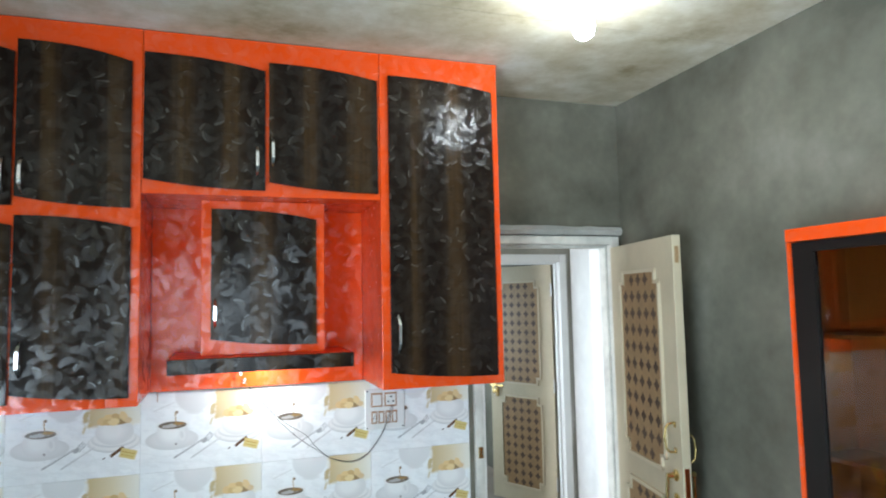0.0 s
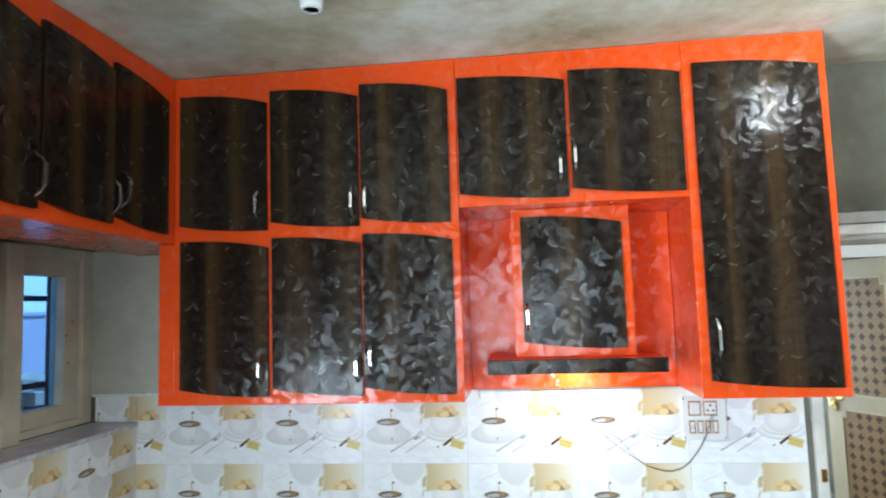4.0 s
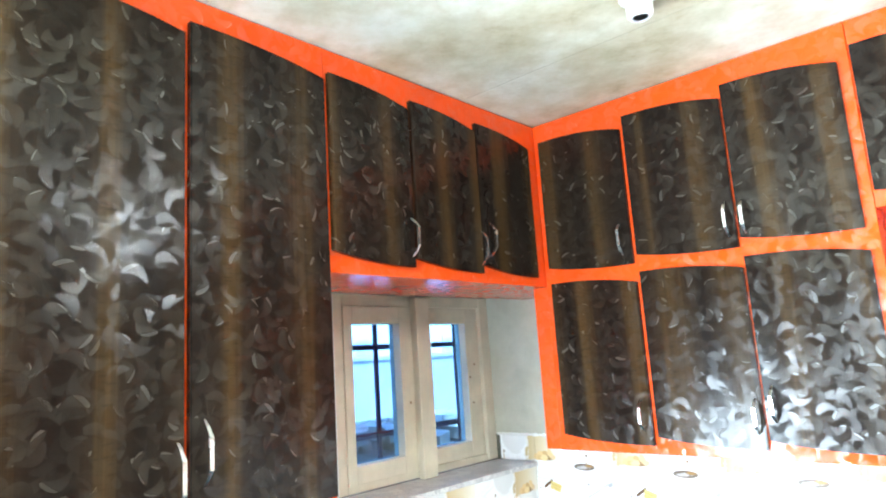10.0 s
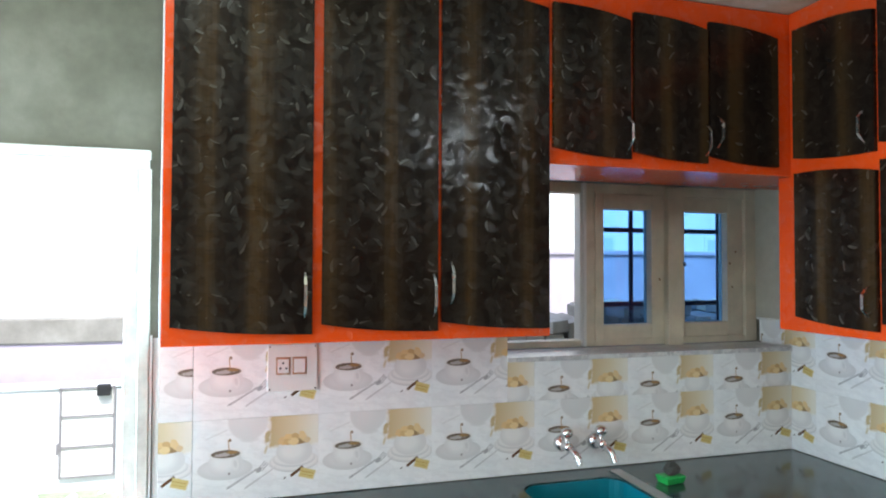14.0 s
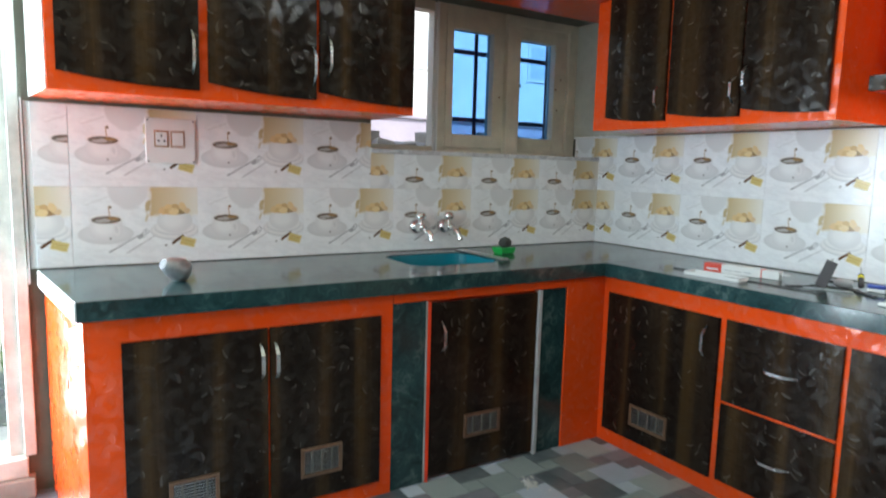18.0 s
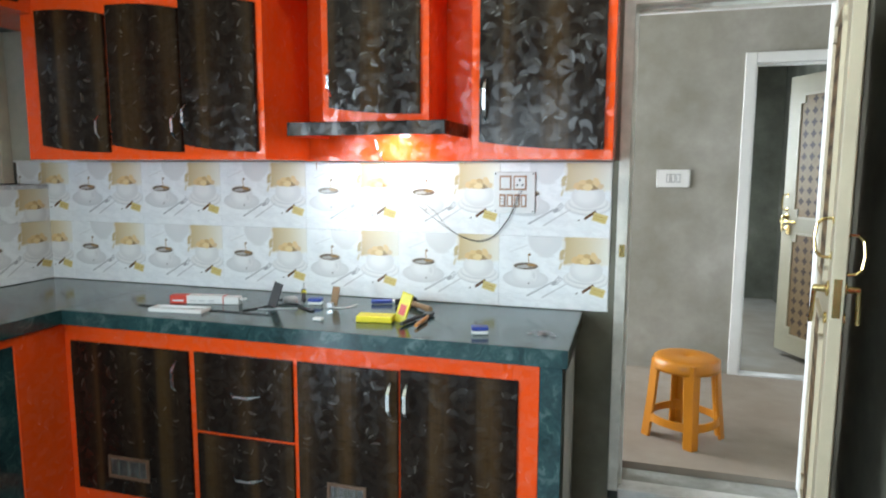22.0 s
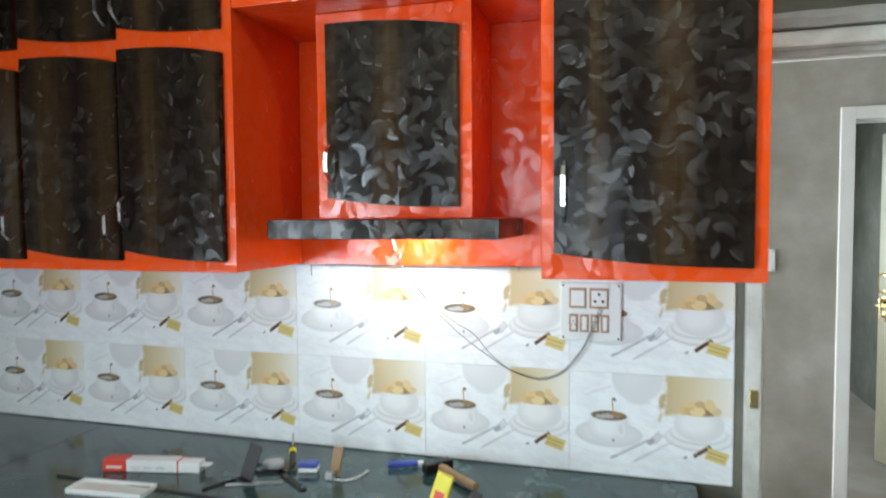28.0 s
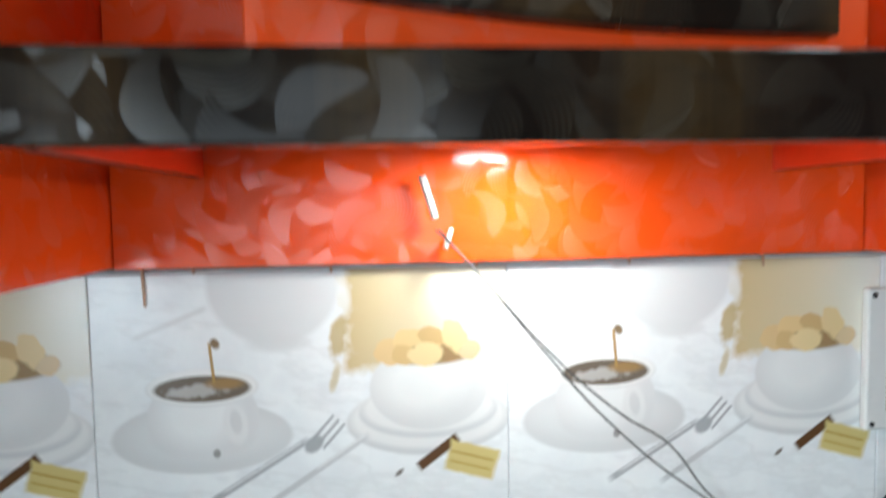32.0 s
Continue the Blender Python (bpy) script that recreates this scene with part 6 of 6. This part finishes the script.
shared = bpy.data.meshes.new("brick")
b = boxes((-0.115, 0.115, -0.055, 0.055, 0, 0.072), bevel=0.005)
b.to_mesh(shared)
b.free()
shared.materials.append(M["brick"])
for lay in range(6):
    for i in range(2):
        for j in range(26):
            if lay >= 4 and random.random() < 0.25 + 0.3 * (lay - 4):
                continue
            o = new("brick", shared)
            o.parent = pile
            tip = 0 if lay < 4 else random.uniform(-14, 14)
            o.matrix_basis = pose(-0.13 + 0.245 * i + random.uniform(-0.02, 0.02), -1.48 + 0.123 * j, 1.1805 + 0.0735 * lay + 0.012 * (tip != 0), tip, tip * 0.6, random.uniform(-7, 7) + tip)
random.seed(15)
bm = bmesh.new()
for i in range(260):
    x, y = random.uniform(-3.4, -0.6), random.uniform(-5.2, -2.5)
    s = random.uniform(0.02, 0.085)
    m = pose(x, y, -0.14 + s * 0.25, random.uniform(0, 60), random.uniform(0, 60), random.uniform(0, 360)) @ Matrix.Diagonal((s, s * random.uniform(0.5, 1), s * 0.6, 1))
    bmesh.ops.create_cube(bm, size=1.0, matrix=m)
tagged(link("rubble", bm, M["dust"]), "scattered pale rubble in the yard", "rubble", kind="stuff")
vs, fs = [], []
for i in range(2600):
    x, y = random.uniform(-2.7, -0.5), random.uniform(-5.4, -2.0)
    if noise.noise(Vector((x * 1.3, y * 1.3, 0))) < -0.05:
        continue
    a, h, w = random.uniform(0, 6.28), random.uniform(0.03, 0.12), random.uniform(0.006, 0.014)
    dx, dy = math.cos(a), math.sin(a)
    k = len(vs)
    vs += [(x - dy * w, y + dx * w, -0.14), (x + dy * w, y - dx * w, -0.14), (x + dx * h * 0.4, y + dy * h * 0.4, -0.14 + h)]
    fs.append((k, k + 1, k + 2))
me = bpy.data.meshes.new("weeds")
me.from_pydata(vs, [], fs)
me.materials.append(M["weeds"])
tagged(new("weeds", me), "low green weeds among the rubble", "weeds", kind="stuff")
# ---- backsplash tiles ----
TZ0, TH, TW, GAP = 0.855, 0.3015, 0.45, 0.0005


def tile_mesh(u0, u1, v0, v1):
    """A glazed tile showing the part u0..u1, v0..v1 of the print."""
    w, h, t, e = (u1 - u0) * TW - GAP, (v1 - v0) * TH - GAP, 0.0075, 0.0012
    me = bpy.data.meshes.new("tile")
    bm = bmesh.new()
    uv = bm.loops.layers.uv.new("UVMap")
    def ring(i, y):
        return [bm.verts.new((x, y, z)) for x, z in ((i, i), (w - i, i), (w - i, h - i), (i, h - i))]
    a, b, c = ring(0, 0.0), ring(0, -t + e), ring(e, -t)
    for p, q in ((a, b), (b, c)):
        for k in range(4):
            bm.faces.new((p[k], p[(k + 1) % 4], q[(k + 1) % 4], q[k]))
    bm.faces.new(c)
    bmesh.ops.recalc_face_normals(bm, faces=bm.faces)
    for f in bm.faces:
        for l in f.loops:
            l[uv].uv = (u0 + (u1 - u0) * l.vert.co.x / w, v0 + (v1 - v0) * l.vert.co.z / h)
    bm.to_mesh(me)
    bm.free()
    me.materials.append(M["tile"])
    return me


whole = tile_mesh(0, 1, 0, 1)
bed = fbox("B", -2.82, -1.4605, -0.008, -0.0072, TZ0, 1.46)
fbox("B", -1.460, -0.0005, -0.008, -0.0072, TZ0, 1.322, 0, bed)
splash = {"A": structure("backsplash_north", fbox("A", -0.199, 2.842, -0.008, -0.0072, TZ0, 1.46), M["grout"], "printed white kitchen tiles with coffee cups and plates", "tiles"),
          "B": structure("backsplash_west", bed, M["grout"], "printed white kitchen tiles with coffee cups and plates", "tiles")}


def lay(face, u, z, me):
    o = new("tile", me)
    o.parent = splash[face]
    o.matrix_basis = pose(u, 0.0073, z, 0, 0, 0) if face == "A" else pose(-0.0073, u, z, 0, 0, 90)
    return o


XA = 0.140
left_bit = tile_mesh(1 - XA / TW, 1, 0, 1)
for row in range(2):
    z = TZ0 + row * TH
    lay("A", 0.0005, z, left_bit)
lay("A", -0.2005, 1.3445, tile_mesh(1 - XA / TW - 0.2005 / TW, 1 - XA / TW, (1.3445 - TZ0 - TH) / TH, 1))
for row in range(2):
    z = TZ0 + row * TH
    for k in range(6):
        lay("A", XA + k * TW, z, whole)
PB = 0.448
under = tile_mesh(0, 1, 0.43, 1)
edge_low, edge_high = tile_mesh(1 - 0.115 / TW, 1, 0, 1), tile_mesh(0, 0.115 / TW, 0, 1)
for k in range(6):
    u = -(k + 1) * PB + 0.004
    lay("B", u, TZ0, whole)
    if k < 3:
        lay("B", u, TZ0 + TH, under)
    elif k == 3:
        pass
    else:
        lay("B", u, TZ0 + TH, whole)
# the tile cut round the sill corner
cut = (-1.46 - (-4 * PB + 0.004)) / TW
lay("B", -4 * PB + 0.004, TZ0 + TH, tile_mesh(0, cut, 0, 1))
lay("B", -1.46, TZ0 + TH, tile_mesh(cut, 1, 0.43, 1))
lay("B", -6 * PB + 0.004 - 0.116, TZ0, edge_low)
lay("B", -6 * PB + 0.004 - 0.116, TZ0 + TH, edge_high)

# ---- floor tiles ----
# large squares of two units and small ones of one unit in a turning pattern
random.seed(21)
U, G = 0.078, 0.0021
AX, AY = 0.879, -1.623


def stone_mesh(w, h, kind):
    me = bpy.data.meshes.new("floor_tile")
    b = boxes((G, w - G, G, h - G, -0.0034, 0.0))
    b.to_mesh(me)
    b.free()
    me.materials.append(STONE[kind])
    return me


BIG = [[(0, 0, 2, 2, "lilac")], [(0, 0, 2, 2, "green")], [(0, 0, 2, 1, "dark"), (0, 1, 2, 1, "dark")], [(0, 0, 2, 2, "dark")], [(0, 0, 2, 2, "moss")]]
PLUM = [(0, 0, 1, 2, "plum"), (1, 0, 1, 2, "plum")]
SMALL = ["pale", "green", "plum", "lilac", "moss"]
shapes = {}
floor = bpy.data.objects["floor"]
rest = {k: bmesh.new() for k in STONE}


def lay_stone(x, y, w, h, kind):
    x0, x1, y0, y1 = max(x, -0.34), min(x + w * U, XR), max(y, YB), min(y + h * U, 0.0)
    if x1 - x0 < 0.02 or y1 - y0 < 0.02 or (x1 < 0.50 and y1 > -2.66) or (y0 > -0.50 and x1 < 2.64):
        return
    cut = (x0, x1, y0, y1) != (x, x + w * U, y, y + h * U)
    if y > -1.95 and x < 3.0 and not cut:
        key = (w, h, kind)
        if key not in shapes:
            shapes[key] = stone_mesh(w * U, h * U, kind)
        o = new("floor_tile", shapes[key])
        o.parent = floor
        o.matrix_basis = pose(x, y, random.uniform(-0.0008, 0.0004))
    else:
        box(rest[kind], x0 + G, x1 - G, y0 + G, y1 - G, -0.0034, 0.0)


for n in range(-14, 34):
    for m in range(-40, 24):
        x, y = AX + U * (2 * n - m), AY + U * (n + 2 * m)
        if x < -0.6 or x > XR or y < YB - 0.2 or y > 0.1:
            continue
        k = (n + 2 * m) % 5
        for px, py, w, h, kind in (PLUM if k in (2, 4) and random.random() < 0.28 else BIG[k]):
            lay_stone(x + px * U, y + py * U, w, h, kind)
        lay_stone(x + 2 * U, y, 1, 1, SMALL[(k + random.randrange(2)) % 5])
for kind, b in rest.items():
    o = part("floor_tiles_far", b, STONE[kind], floor)
    o["kind"] = "stuff"
